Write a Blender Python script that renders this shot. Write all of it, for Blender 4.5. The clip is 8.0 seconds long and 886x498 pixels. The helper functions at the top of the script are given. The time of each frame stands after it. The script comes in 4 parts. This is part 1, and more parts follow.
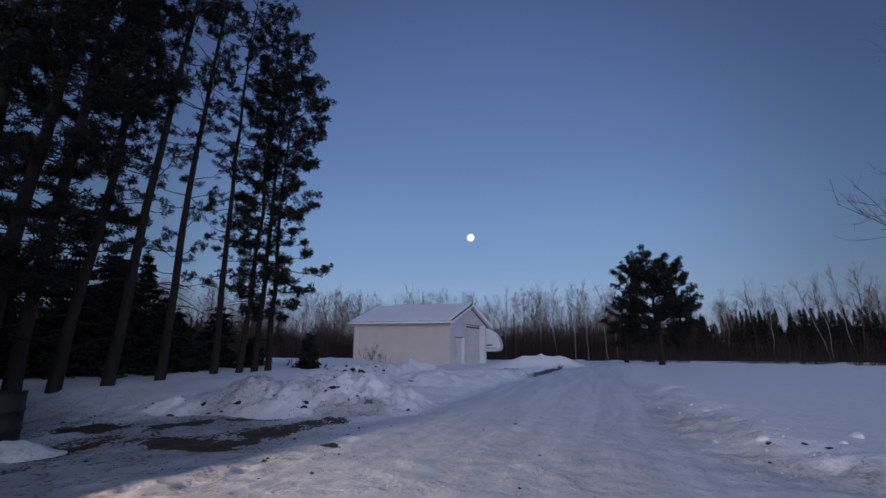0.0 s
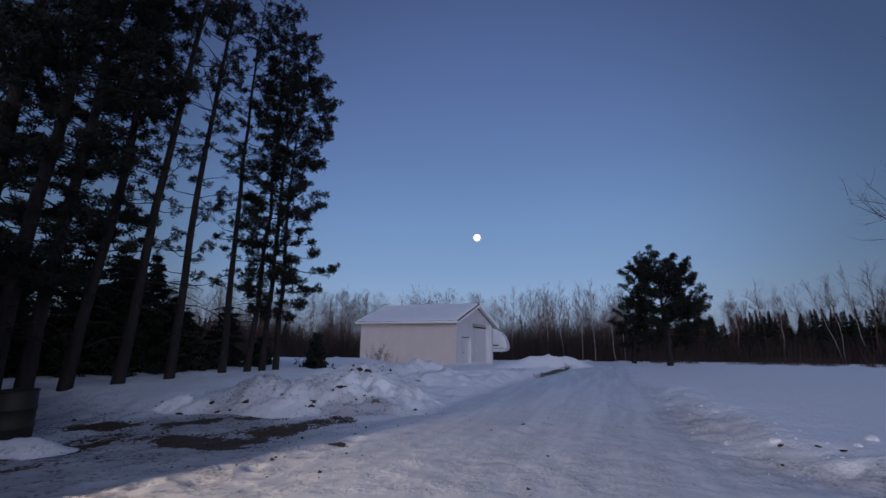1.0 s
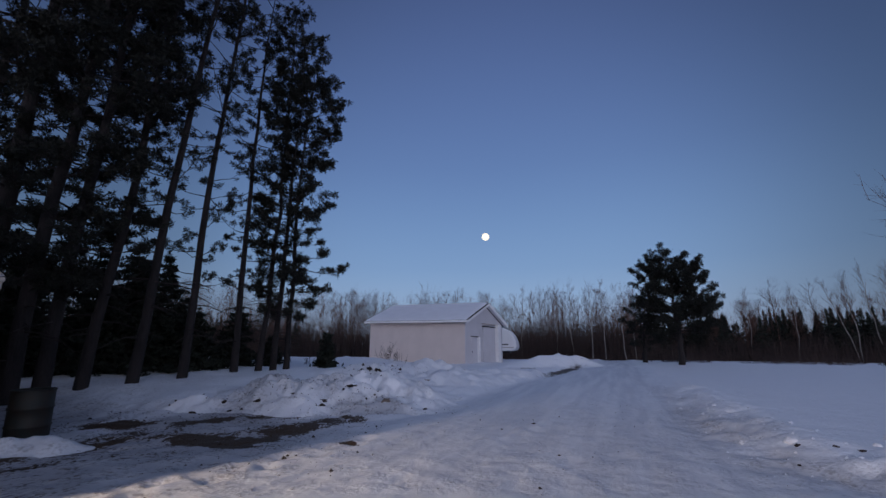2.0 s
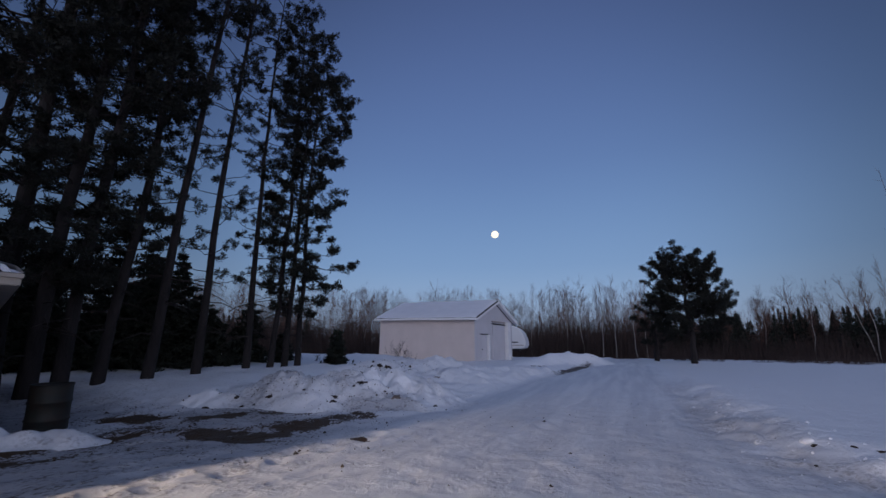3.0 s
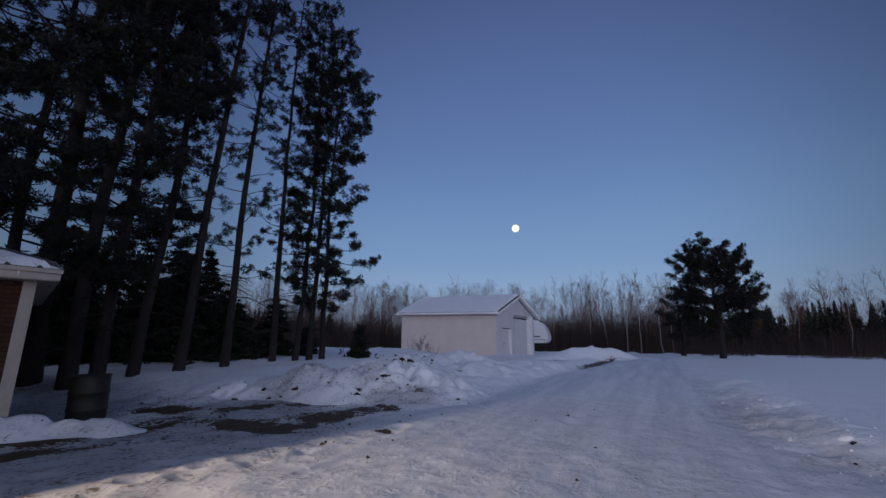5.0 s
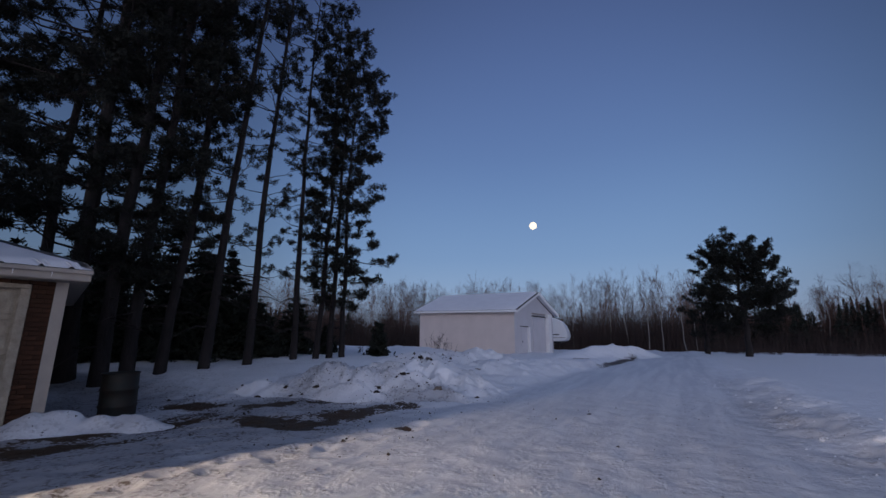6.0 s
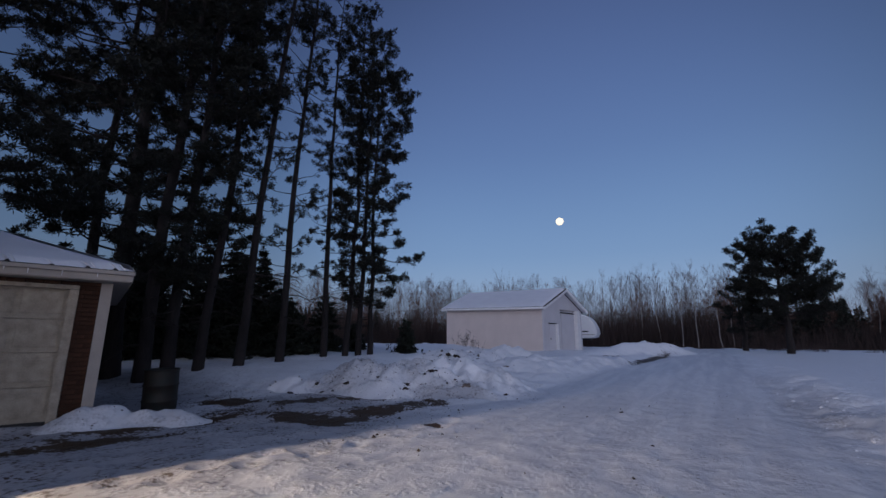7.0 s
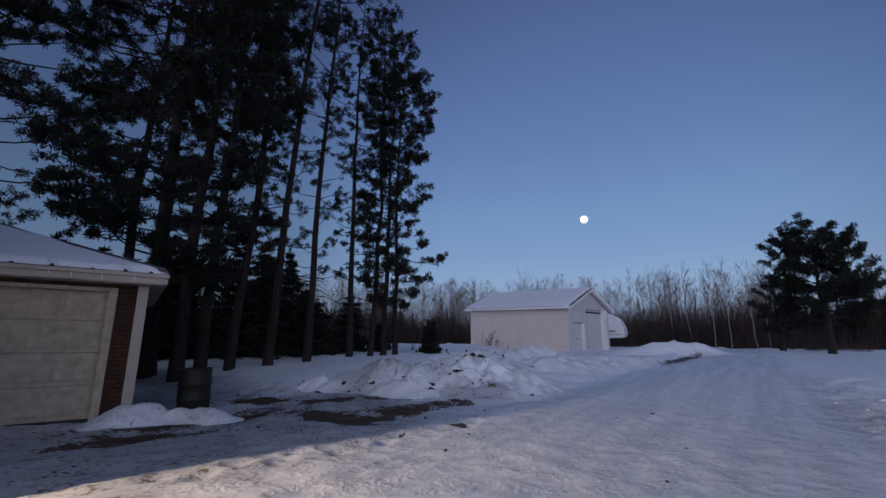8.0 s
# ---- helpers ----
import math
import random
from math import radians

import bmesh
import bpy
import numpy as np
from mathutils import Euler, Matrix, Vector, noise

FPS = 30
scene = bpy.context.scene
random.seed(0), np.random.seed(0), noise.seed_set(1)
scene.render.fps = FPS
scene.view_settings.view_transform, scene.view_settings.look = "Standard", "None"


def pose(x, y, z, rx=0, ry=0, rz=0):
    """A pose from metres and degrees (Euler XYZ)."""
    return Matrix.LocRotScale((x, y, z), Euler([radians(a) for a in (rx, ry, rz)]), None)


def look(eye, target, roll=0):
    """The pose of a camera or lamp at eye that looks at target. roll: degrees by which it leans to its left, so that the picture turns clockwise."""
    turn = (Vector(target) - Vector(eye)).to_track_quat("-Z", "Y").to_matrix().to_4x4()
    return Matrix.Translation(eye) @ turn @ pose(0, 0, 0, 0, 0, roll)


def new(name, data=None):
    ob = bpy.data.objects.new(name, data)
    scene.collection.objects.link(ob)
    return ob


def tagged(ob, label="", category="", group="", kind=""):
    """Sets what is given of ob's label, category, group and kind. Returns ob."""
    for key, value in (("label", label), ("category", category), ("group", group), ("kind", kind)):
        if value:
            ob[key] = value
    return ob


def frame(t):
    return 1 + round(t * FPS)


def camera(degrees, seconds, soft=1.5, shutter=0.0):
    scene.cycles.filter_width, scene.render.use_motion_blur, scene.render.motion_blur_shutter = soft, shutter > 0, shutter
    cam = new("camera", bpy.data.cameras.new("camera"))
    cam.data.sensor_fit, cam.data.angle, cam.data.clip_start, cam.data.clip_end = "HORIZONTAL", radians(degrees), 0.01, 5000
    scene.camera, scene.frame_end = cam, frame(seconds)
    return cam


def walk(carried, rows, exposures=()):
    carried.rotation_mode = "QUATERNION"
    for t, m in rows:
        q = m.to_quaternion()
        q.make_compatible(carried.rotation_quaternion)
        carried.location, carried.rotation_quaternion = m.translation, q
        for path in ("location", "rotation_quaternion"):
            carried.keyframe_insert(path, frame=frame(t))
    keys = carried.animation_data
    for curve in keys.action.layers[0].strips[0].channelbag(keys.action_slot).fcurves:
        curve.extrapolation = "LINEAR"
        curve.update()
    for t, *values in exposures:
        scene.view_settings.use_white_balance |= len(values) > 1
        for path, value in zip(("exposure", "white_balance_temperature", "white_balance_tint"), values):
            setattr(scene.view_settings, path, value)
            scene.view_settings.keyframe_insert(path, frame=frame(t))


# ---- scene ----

# ---------------------------------------------------------------- camera
cam = camera(91.94, 8.0, soft=1.5)
ROWS = [
    (0.0, 0.000, 0.000, 1.450, 103.80, -0.00, 0.00),
    (0.5, -0.010, 0.009, 1.447, 103.80, -0.11, 0.37),
    (1.0, -0.020, 0.017, 1.444, 103.81, -0.22, 0.81),
    (2.5, -0.042, 0.036, 1.434, 103.59, -0.21, 2.62),
    (3.0, -0.048, 0.040, 1.431, 103.41, -0.39, 3.22),
    (3.5, -0.054, 0.044, 1.427, 103.37, -0.31, 3.82),
    (4.0, -0.060, 0.048, 1.424, 102.99, -0.85, 4.42),
    (4.5, -0.066, 0.051, 1.420, 102.77, -0.66, 5.23),
    (6.0, -0.086, 0.057, 1.410, 102.44, -0.42, 8.34),
    (6.5, -0.094, 0.059, 1.407, 102.25, -0.21, 10.33),
    (7.0, -0.103, 0.061, 1.404, 102.09, -0.29, 11.86),
    (7.5, -0.113, 0.063, 1.401, 102.01, -0.09, 13.44),
    (8.0, -0.125, 0.064, 1.399, 102.10, -0.19, 14.98),
]
walk(cam, [(t, pose(x, y, z, rx, ry, rz)) for t, x, y, z, rx, ry, rz in ROWS],
     exposures=[(0.0, -0.01), (2.5, -0.04), (4.5, -0.08), (6.0, -0.10), (7.0, -0.12), (7.5, -0.13), (8.0, 0.0)])

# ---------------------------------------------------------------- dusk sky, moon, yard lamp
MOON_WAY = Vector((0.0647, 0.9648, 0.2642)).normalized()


def build_world():
    w = bpy.data.worlds.new("dusk_sky")
    scene.world = w
    w.use_nodes = True
    nt = w.node_tree
    nt.nodes.clear()
    out = nt.nodes.new("ShaderNodeOutputWorld")
    bg = nt.nodes.new("ShaderNodeBackground")
    tc = nt.nodes.new("ShaderNodeTexCoord")
    sep = nt.nodes.new("ShaderNodeSeparateXYZ")
    nt.links.new(tc.outputs["Generated"], sep.inputs[0])

    def ramp(stops):
        r = nt.nodes.new("ShaderNodeValToRGB")
        r.color_ramp.interpolation = "B_SPLINE"
        els = r.color_ramp.elements
        while len(els) < len(stops):
            els.new(0.5)
        for e, (p, c) in zip(els, stops):
            e.position, e.color = p, (*c, 1)
        return r

    # eastern dusk sky, from the horizon to the zenith
    east = ramp([(0.0, (0.285, 0.315, 0.43)), (0.07, (0.278, 0.375, 0.53)), (0.19, (0.184, 0.316, 0.54)),
                 (0.41, (0.106, 0.186, 0.400)), (0.69, (0.070, 0.112, 0.268)), (0.85, (0.06, 0.095, 0.24)), (1.0, (0.06, 0.09, 0.23))])
    # afterglow in the west
    west = ramp([(0.0, (0.96, 0.83, 0.92)), (0.12, (0.88, 0.83, 0.98)), (0.3, (0.57, 0.65, 0.90)),
                 (0.6, (0.19, 0.235, 0.36)), (0.85, (0.05, 0.07, 0.14)), (1.0, (0.03, 0.045, 0.11))])
    glow = nt.nodes.new("ShaderNodeVectorMath")
    glow.operation = "SCALE"
    glow.inputs["Scale"].default_value = 3.4
    nt.links.new(west.outputs[0], glow.inputs[0])
    nt.links.new(sep.outputs["Z"], east.inputs[0])
    nt.links.new(sep.outputs["Z"], west.inputs[0])
    side = nt.nodes.new("ShaderNodeMapRange")
    side.interpolation_type = "SMOOTHSTEP"
    side.inputs["From Min"].default_value, side.inputs["From Max"].default_value = 0.1, -1.0
    # the sun has set behind the viewer, a little to one side
    set_way = nt.nodes.new("ShaderNodeVectorMath")
    set_way.operation = "DOT_PRODUCT"
    set_way.inputs[1].default_value = (0.05, 0.9987, 0.0)
    nt.links.new(tc.outputs["Generated"], set_way.inputs[0])
    nt.links.new(set_way.outputs["Value"], side.inputs["Value"])
    mix = nt.nodes.new("ShaderNodeMix")
    mix.data_type = "RGBA"
    nt.links.new(side.outputs[0], mix.inputs[0])
    nt.links.new(east.outputs[0], mix.inputs[6])
    nt.links.new(glow.outputs[0], mix.inputs[7])
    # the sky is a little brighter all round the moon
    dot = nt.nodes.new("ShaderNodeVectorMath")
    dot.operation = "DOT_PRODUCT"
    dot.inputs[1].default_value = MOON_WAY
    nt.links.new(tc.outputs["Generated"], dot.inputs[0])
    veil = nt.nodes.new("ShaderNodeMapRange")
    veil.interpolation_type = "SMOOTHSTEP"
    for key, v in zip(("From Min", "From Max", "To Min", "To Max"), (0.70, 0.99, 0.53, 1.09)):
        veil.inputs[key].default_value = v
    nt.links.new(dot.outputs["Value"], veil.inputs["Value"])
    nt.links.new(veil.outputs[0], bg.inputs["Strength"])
    nt.links.new(mix.outputs[2], bg.inputs["Color"])
    nt.links.new(bg.outputs[0], out.inputs[0])


build_world()

# lamp on the front wall of the house; past the corner of that wall its light is cut off in a straight line
porch = bpy.data.lights.new("porch_light", "SPOT")
porch.energy, porch.color, porch.shadow_soft_size = 5900, (1.0, 0.78, 0.58), 0.08
porch.spot_size, porch.spot_blend = radians(77), 1.0
porch_ob = new("porch_light", porch)
porch_ob.matrix_world = look((-7.50, -0.53, 2.75), (-4.6, 2.6, 0.0))


# ---------------------------------------------------------------- materials
def mat(name, col, rough=0.8, metal=0.0, var=0.25, scale=4.0, fine=60.0, bump=0.2, col2=None, spec=0.3, stretch=(1, 1, 1), rnd=0.0, dist=0.02):
    """Two scales of variation in colour, and fine relief."""
    m = bpy.data.materials.new(name)
    m.use_nodes = True
    nt = m.node_tree
    b = nt.nodes["Principled BSDF"]
    b.inputs["Roughness"].default_value, b.inputs["Metallic"].default_value = rough, metal
    b.inputs["Specular IOR Level"].default_value = spec
    tc, mp = nt.nodes.new("ShaderNodeTexCoord"), nt.nodes.new("ShaderNodeMapping")
    mp.inputs["Scale"].default_value = stretch
    nt.links.new(tc.outputs["Object"], mp.inputs[0])
    n1, n2 = nt.nodes.new("ShaderNodeTexNoise"), nt.nodes.new("ShaderNodeTexNoise")
    n1.inputs["Scale"].default_value, n2.inputs["Scale"].default_value = scale, fine
    n1.inputs["Detail"].default_value, n2.inputs["Detail"].default_value = 5, 3
    for n in (n1, n2):
        nt.links.new(mp.outputs[0], n.inputs["Vector"])
    add = nt.nodes.new("ShaderNodeMath")
    add.operation = "MULTIPLY_ADD"
    add.inputs[1].default_value = 0.4
    nt.links.new(n2.outputs[0], add.inputs[0])
    nt.links.new(n1.outputs[0], add.inputs[2])
    rng = nt.nodes.new("ShaderNodeMapRange")
    rng.inputs["From Min"].default_value, rng.inputs["From Max"].default_value = 0.45, 0.95
    nt.links.new(add.outputs[0], rng.inputs["Value"])
    mx = nt.nodes.new("ShaderNodeMix")
    mx.data_type = "RGBA"
    c2 = col2 or [c * (1 - var) for c in col]
    mx.inputs[6].default_value, mx.inputs[7].default_value = (*c2, 1), (*col, 1)
    nt.links.new(rng.outputs[0], mx.inputs[0])
    last = mx.outputs[2]
    if rnd:
        oi, hs = nt.nodes.new("ShaderNodeObjectInfo"), nt.nodes.new("ShaderNodeHueSaturation")
        mr = nt.nodes.new("ShaderNodeMapRange")
        mr.inputs["To Min"].default_value, mr.inputs["To Max"].default_value = 1 - rnd, 1 + rnd
        nt.links.new(oi.outputs["Random"], mr.inputs["Value"])
        nt.links.new(mr.outputs[0], hs.inputs["Value"])
        nt.links.new(last, hs.inputs["Color"])
        last = hs.outputs[0]
    nt.links.new(last, b.inputs["Base Color"])
    if bump:
        bp = nt.nodes.new("ShaderNodeBump")
        bp.inputs["Strength"].default_value, bp.inputs["Distance"].default_value = bump, dist
        nt.links.new(add.outputs[0], bp.inputs["Height"])
        nt.links.new(bp.outputs[0], b.inputs["Normal"])
    return m


def ground_material():
    """Snow, packed grey on the drive, with bare soil where the attribute says it is worn through."""
    m = bpy.data.materials.new("snow_ground")
    m.use_nodes = True
    nt = m.node_tree
    b = nt.nodes["Principled BSDF"]
    N, K = nt.nodes.new, nt.links.new
    tc = N("ShaderNodeTexCoord")
    noises = {}
    for key, sc, det in (("big", 0.35, 4), ("mid", 3.0, 6), ("fine", 17.0, 5), ("grain", 70.0, 3)):
        n = N("ShaderNodeTexNoise")
        n.inputs["Scale"].default_value, n.inputs["Detail"].default_value = sc, det
        K(tc.outputs["Object"], n.inputs["Vector"])
        noises[key] = n
    # streaks drawn out along the drive
    mp = N("ShaderNodeMapping")
    mp.vector_type = "TEXTURE"
    mp.inputs["Rotation"].default_value = (0, 0, radians(-20))
    mp.inputs["Scale"].default_value = (1, 11, 1)
    K(tc.outputs["Object"], mp.inputs["Vector"])
    for key, sc in (("lane", 2.6), ("lane_fine", 9.0)):
        n = N("ShaderNodeTexNoise")
        n.inputs["Scale"].default_value, n.inputs["Detail"].default_value = sc, 6
        K(mp.outputs[0], n.inputs["Vector"])
        noises[key] = n

    def attr(name):
        a = N("ShaderNodeAttribute")
        a.attribute_name = name
        return a.outputs["Fac"]

    def mixc(f, a, bb):
        mx = N("ShaderNodeMix")
        mx.data_type = "RGBA"
        for sock, v in ((mx.inputs[0], f), (mx.inputs[6], a), (mx.inputs[7], bb)):
            if isinstance(v, tuple):
                sock.default_value = (*v, 1)
            else:
                K(v, sock)
        return mx.outputs[2]

    def rng(v, a, bb, lo=0.0, hi=1.0):
        r = N("ShaderNodeMapRange")
        r.interpolation_type = "SMOOTHSTEP"
        for k, x in zip(("From Min", "From Max", "To Min", "To Max"), (a, bb, lo, hi)):
            r.inputs[k].default_value = x
        K(v, r.inputs["Value"])
        return r.outputs[0]

    def math2(op, a, bb):
        r = N("ShaderNodeMath")
        r.operation = op
        for sock, v in zip(r.inputs, (a, bb)):
            if isinstance(v, (int, float)):
                sock.default_value = v
            else:
                K(v, sock)
        return r.outputs[0]

    fresh = mixc(noises["mid"].outputs[0], (0.84, 0.86, 0.89), (0.91, 0.92, 0.94))
    packed = mixc(rng(noises["lane"].outputs[0], 0.36, 0.66), (0.70, 0.715, 0.75), (0.83, 0.84, 0.86))
    packed = mixc(rng(noises["fine"].outputs[0], 0.66, 0.86), packed, (0.46, 0.44, 0.43))
    snow = mixc(attr("packed"), fresh, packed)
    dirt_f = math2("MULTIPLY", rng(noises["fine"].outputs[0], 0.44, 0.68), rng(noises["mid"].outputs[0], 0.36, 0.60))
    # flat grey over the snow by the mask: grime plus shade put into the colour
    snow = mixc(math2("MULTIPLY", attr("dirt_shade"), 0.74), snow, (0.26, 0.255, 0.27))
    dirt_shade = mixc(math2("MULTIPLY", attr("dirt_shade"), dirt_f), snow, (0.10, 0.080, 0.066))
    edge = math2("ADD", attr("soil"), math2("MULTIPLY", math2("SUBTRACT", noises["fine"].outputs[0], 0.5), 1.7))
    edge = math2("ADD", edge, math2("MULTIPLY", math2("SUBTRACT", noises["mid"].outputs[0], 0.5), 1.3))
    soilmask = rng(edge, 0.42, 0.62)
    soil = mixc(noises["grain"].outputs[0], (0.020, 0.012, 0.007), (0.105, 0.064, 0.034))
    K(mixc(soilmask, dirt_shade, soil), b.inputs["Base Color"])
    b.inputs["Roughness"].default_value = 0.62
    b.inputs["Specular IOR Level"].default_value = 0.25
    h = math2("ADD", math2("MULTIPLY", noises["lane"].outputs[0], 0.20), math2("MULTIPLY", noises["fine"].outputs[0], rng(noises["mid"].outputs[0], 0.38, 0.62, 0.15, 0.8)))
    h = math2("ADD", h, math2("MULTIPLY", noises["lane_fine"].outputs[0], 0.28))
    h = math2("ADD", h, math2("MULTIPLY", noises["mid"].outputs[0], 0.15))
    h = math2("ADD", h, math2("MULTIPLY", noises["grain"].outputs[0], 0.18))
    bp = N("ShaderNodeBump")
    bp.inputs["Strength"].default_value, bp.inputs["Distance"].default_value = 0.75, 0.042
    K(h, bp.inputs["Height"])
    K(bp.outputs[0], b.inputs["Normal"])
    return m


M_SNOW = ground_material()
M_CAP = mat("roof_snow", (0.86, 0.87, 0.90), 0.6, var=0.08, scale=1.5, fine=18, bump=0.35, dist=0.04)
M_BARK = mat("pine_bark", (0.030, 0.025, 0.025), 0.95, var=0.6, scale=5, fine=30, bump=0.9, stretch=(1, 1, 0.25), dist=0.05)
M_LIMB = mat("limb_bark", (0.036, 0.028, 0.026), 0.95, var=0.4, scale=8, fine=50, bump=0.4)
M_NEEDLE = mat("pine_needles", (0.020, 0.021, 0.016), 0.85, var=0.45, scale=1.2, fine=9, bump=0)
M_SPRUCE = mat("spruce_needles", (0.021, 0.026, 0.018), 0.8, var=0.5, scale=1.5, fine=9, bump=0)
M_TWIG = mat("bare_twigs", (0.13, 0.072, 0.057), 0.9, var=0.4, scale=0.4, fine=6, bump=0)
M_BRUSH = mat("brush_stems", (0.064, 0.044, 0.038), 0.9, var=0.5, scale=0.3, fine=6, bump=0)
M_BIRCH = mat("birch_bark", (0.36, 0.33, 0.31), 0.8, var=0.75, scale=5, fine=25, bump=0.2, stretch=(0.6, 0.6, 2.5))
M_SIDING = mat("tan_siding", (0.70, 0.61, 0.565), 0.6, var=0.10, scale=1.2, fine=40, bump=0.05)
M_GREYSIDE = mat("pale_siding", (0.60, 0.585, 0.61), 0.6, var=0.10, scale=1.2, fine=40, bump=0.05)
M_WHITE = mat("white_paint", (0.86, 0.85, 0.84), 0.5, var=0.12, scale=3, fine=30, bump=0.05)
M_TRIM = mat("cream_trim", (0.40, 0.36, 0.32), 0.55, var=0.2, scale=4, fine=40, bump=0.1)
M_GDOOR = mat("weathered_door_paint", (0.43, 0.375, 0.295), 0.65, var=0.42, scale=7, fine=48, bump=0.7, dist=0.02)
M_BRICK = mat("brown_brick", (0.066, 0.030, 0.017), 0.9, var=0.45, scale=9, fine=70, bump=0.4, rnd=0.22)
M_MORTAR = mat("dark_mortar", (0.052, 0.027, 0.017), 0.95, var=0.3, scale=9, fine=80, bump=0.3)
M_SHINGLE = mat("dark_shingles", (0.045, 0.042, 0.042), 0.95, var=0.4, scale=9, fine=70, bump=0.5)
M_TRAILER = mat("trailer_skin", (0.80, 0.80, 0.80), 0.35, var=0.06, scale=1.2, fine=20, bump=0.0)
M_DARK = mat("dark_plastic", (0.02, 0.02, 0.022), 0.5, var=0.3, scale=3, fine=30, bump=0.1)
M_DRUM = mat("rusty_drum_paint", (0.014, 0.020, 0.018), 0.6, metal=0.1, var=0.5, scale=5, fine=40, bump=0.2, col2=(0.022, 0.013, 0.009))
M_STONE = mat("field_stone", (0.25, 0.20, 0.17), 0.9, var=0.5, scale=5, fine=40, bump=0.6)
M_SOIL = mat("frozen_soil", (0.06, 0.045, 0.035), 0.95, var=0.5, scale=12, fine=60, bump=0.7)


def moon_material():
    m = bpy.data.materials.new("moonlight")
    m.use_nodes = True
    b = m.node_tree.nodes["Principled BSDF"]
    b.inputs["Base Color"].default_value = (0.3, 0.28, 0.25, 1)
    b.inputs["Emission Color"].default_value = (1.0, 0.86, 0.66, 1)
    b.inputs["Emission Strength"].default_value = 1.3
    return m


# ---------------------------------------------------------------- mesh helpers
def mesh_object(name, verts, faces, material, parent=None, label="", smooth=False):
    me = bpy.data.meshes.new(name)
    me.from_pydata([tuple(map(float, v)) for v in verts], [], [tuple(map(int, f)) for f in faces])
    me.materials.append(material)
    if smooth:
        me.polygons.foreach_set("use_smooth", [True] * len(me.polygons))
    me.update()
    ob = new(name, me)
    if parent is not None:
        ob.parent = parent
    if label:
        ob["label"] = label
    return ob


def array_object(name, verts, tris, material, parent=None, label="", smooth=False):
    """A large mesh from arrays of points and triangles or quads."""
    verts, tris = np.asarray(verts, np.float32), np.asarray(tris, np.int32)
    me = bpy.data.meshes.new(name)
    k = tris.shape[1]
    me.vertices.add(len(verts))
    me.vertices.foreach_set("co", verts.ravel())
    me.loops.add(tris.size)
    me.loops.foreach_set("vertex_index", tris.ravel())
    me.polygons.add(len(tris))
    me.polygons.foreach_set("loop_start", np.arange(0, tris.size, k, dtype=np.int32))
    me.polygons.foreach_set("use_smooth", np.full(len(tris), smooth))
    me.update(calc_edges=True)
    me.materials.append(material)
    ob = new(name, me)
    if parent is not None:
        ob.parent = parent
    if label:
        ob["label"] = label
    return ob


def part(name, bm, material, parent=None, label="", smooth=False):
    me = bpy.data.meshes.new(name)
    bm.normal_update()
    bm.to_mesh(me)
    bm.free()
    me.materials.append(material)
    if smooth:
        me.polygons.foreach_set("use_smooth", [True] * len(me.polygons))
    ob = new(name, me)
    if parent is not None:
        ob.parent = parent
    if label:
        ob["label"] = label
    return ob


def box_bm(x0, x1, y0, y1, z0, z1, bevel=0.0):
    bm = bmesh.new()
    bmesh.ops.create_cube(bm, size=1, matrix=Matrix.Translation(((x0 + x1) / 2, (y0 + y1) / 2, (z0 + z1) / 2)) @ Matrix.Diagonal((x1 - x0, y1 - y0, z1 - z0, 1)))
    if bevel:
        bmesh.ops.bevel(bm, geom=bm.edges[:], offset=bevel, segments=2, affect="EDGES", profile=0.5)
    return bm


def box(name, ext, material, parent=None, label="", bevel=0.006):
    return part(name, box_bm(*ext, bevel=bevel), material, parent, label)


def prism(name, outline, direction, material, parent=None, label=""):
    """A flat outline pushed along a direction."""
    n = len(outline)
    a = [Vector(p) for p in outline]
    b = [p + Vector(direction) for p in a]
    faces = [tuple(range(n))[::-1], tuple(range(n, 2 * n))] + [(i, (i + 1) % n, n + (i + 1) % n, n + i) for i in range(n)]
    bm = bmesh.new()
    vs = [bm.verts.new(p) for p in a + b]
    for f in faces:
        bm.faces.new([vs[i] for i in f])
    bmesh.ops.recalc_face_normals(bm, faces=bm.faces[:])
    return part(name, bm, material, parent, label)


def tubes(paths, n=5):
    """Tapered tubes: paths of (points, radii). Returns points and quads."""
    V, F, at = [], [], 0
    ang = np.arange(n) * 2 * np.pi / n
    ring = np.stack([np.cos(ang), np.sin(ang)], 1)
    for pts, rad in paths:
        pts = np.asarray(pts, float)
        d = np.gradient(pts, axis=0)
        d /= np.linalg.norm(d, axis=1, keepdims=True) + 1e-9
        ref = np.where(np.abs(d[:, 2:3]) > 0.9, [[1.0, 0, 0]], [[0, 0, 1.0]])
        s = np.cross(d, ref)
        s /= np.linalg.norm(s, axis=1, keepdims=True) + 1e-9
        u = np.cross(s, d)
        r = np.asarray(rad, float)[:, None, None]
        V.append((pts[:, None] + r * (ring[None, :, :1] * s[:, None] + ring[None, :, 1:] * u[:, None])).reshape(-1, 3))
        m = len(pts)
        i, j = np.meshgrid(np.arange(m - 1), np.arange(n), indexing="ij")
        a, b = i * n + j, i * n + (j + 1) % n
        F.append(np.stack([a, b, b + n, a + n], -1).reshape(-1, 4) + at)
        at += m * n
    return np.concatenate(V), np.concatenate(F)


# ---------------------------------------------------------------- terrain
def smooth(a, b, v):
    t = np.clip((np.asarray(v, float) - a) / (b - a), 0, 1)
    return t * t * (3 - 2 * t)


def lattice(seed, size=256):
    return np.random.RandomState(seed).rand(size, size)


LAT = lattice(7)


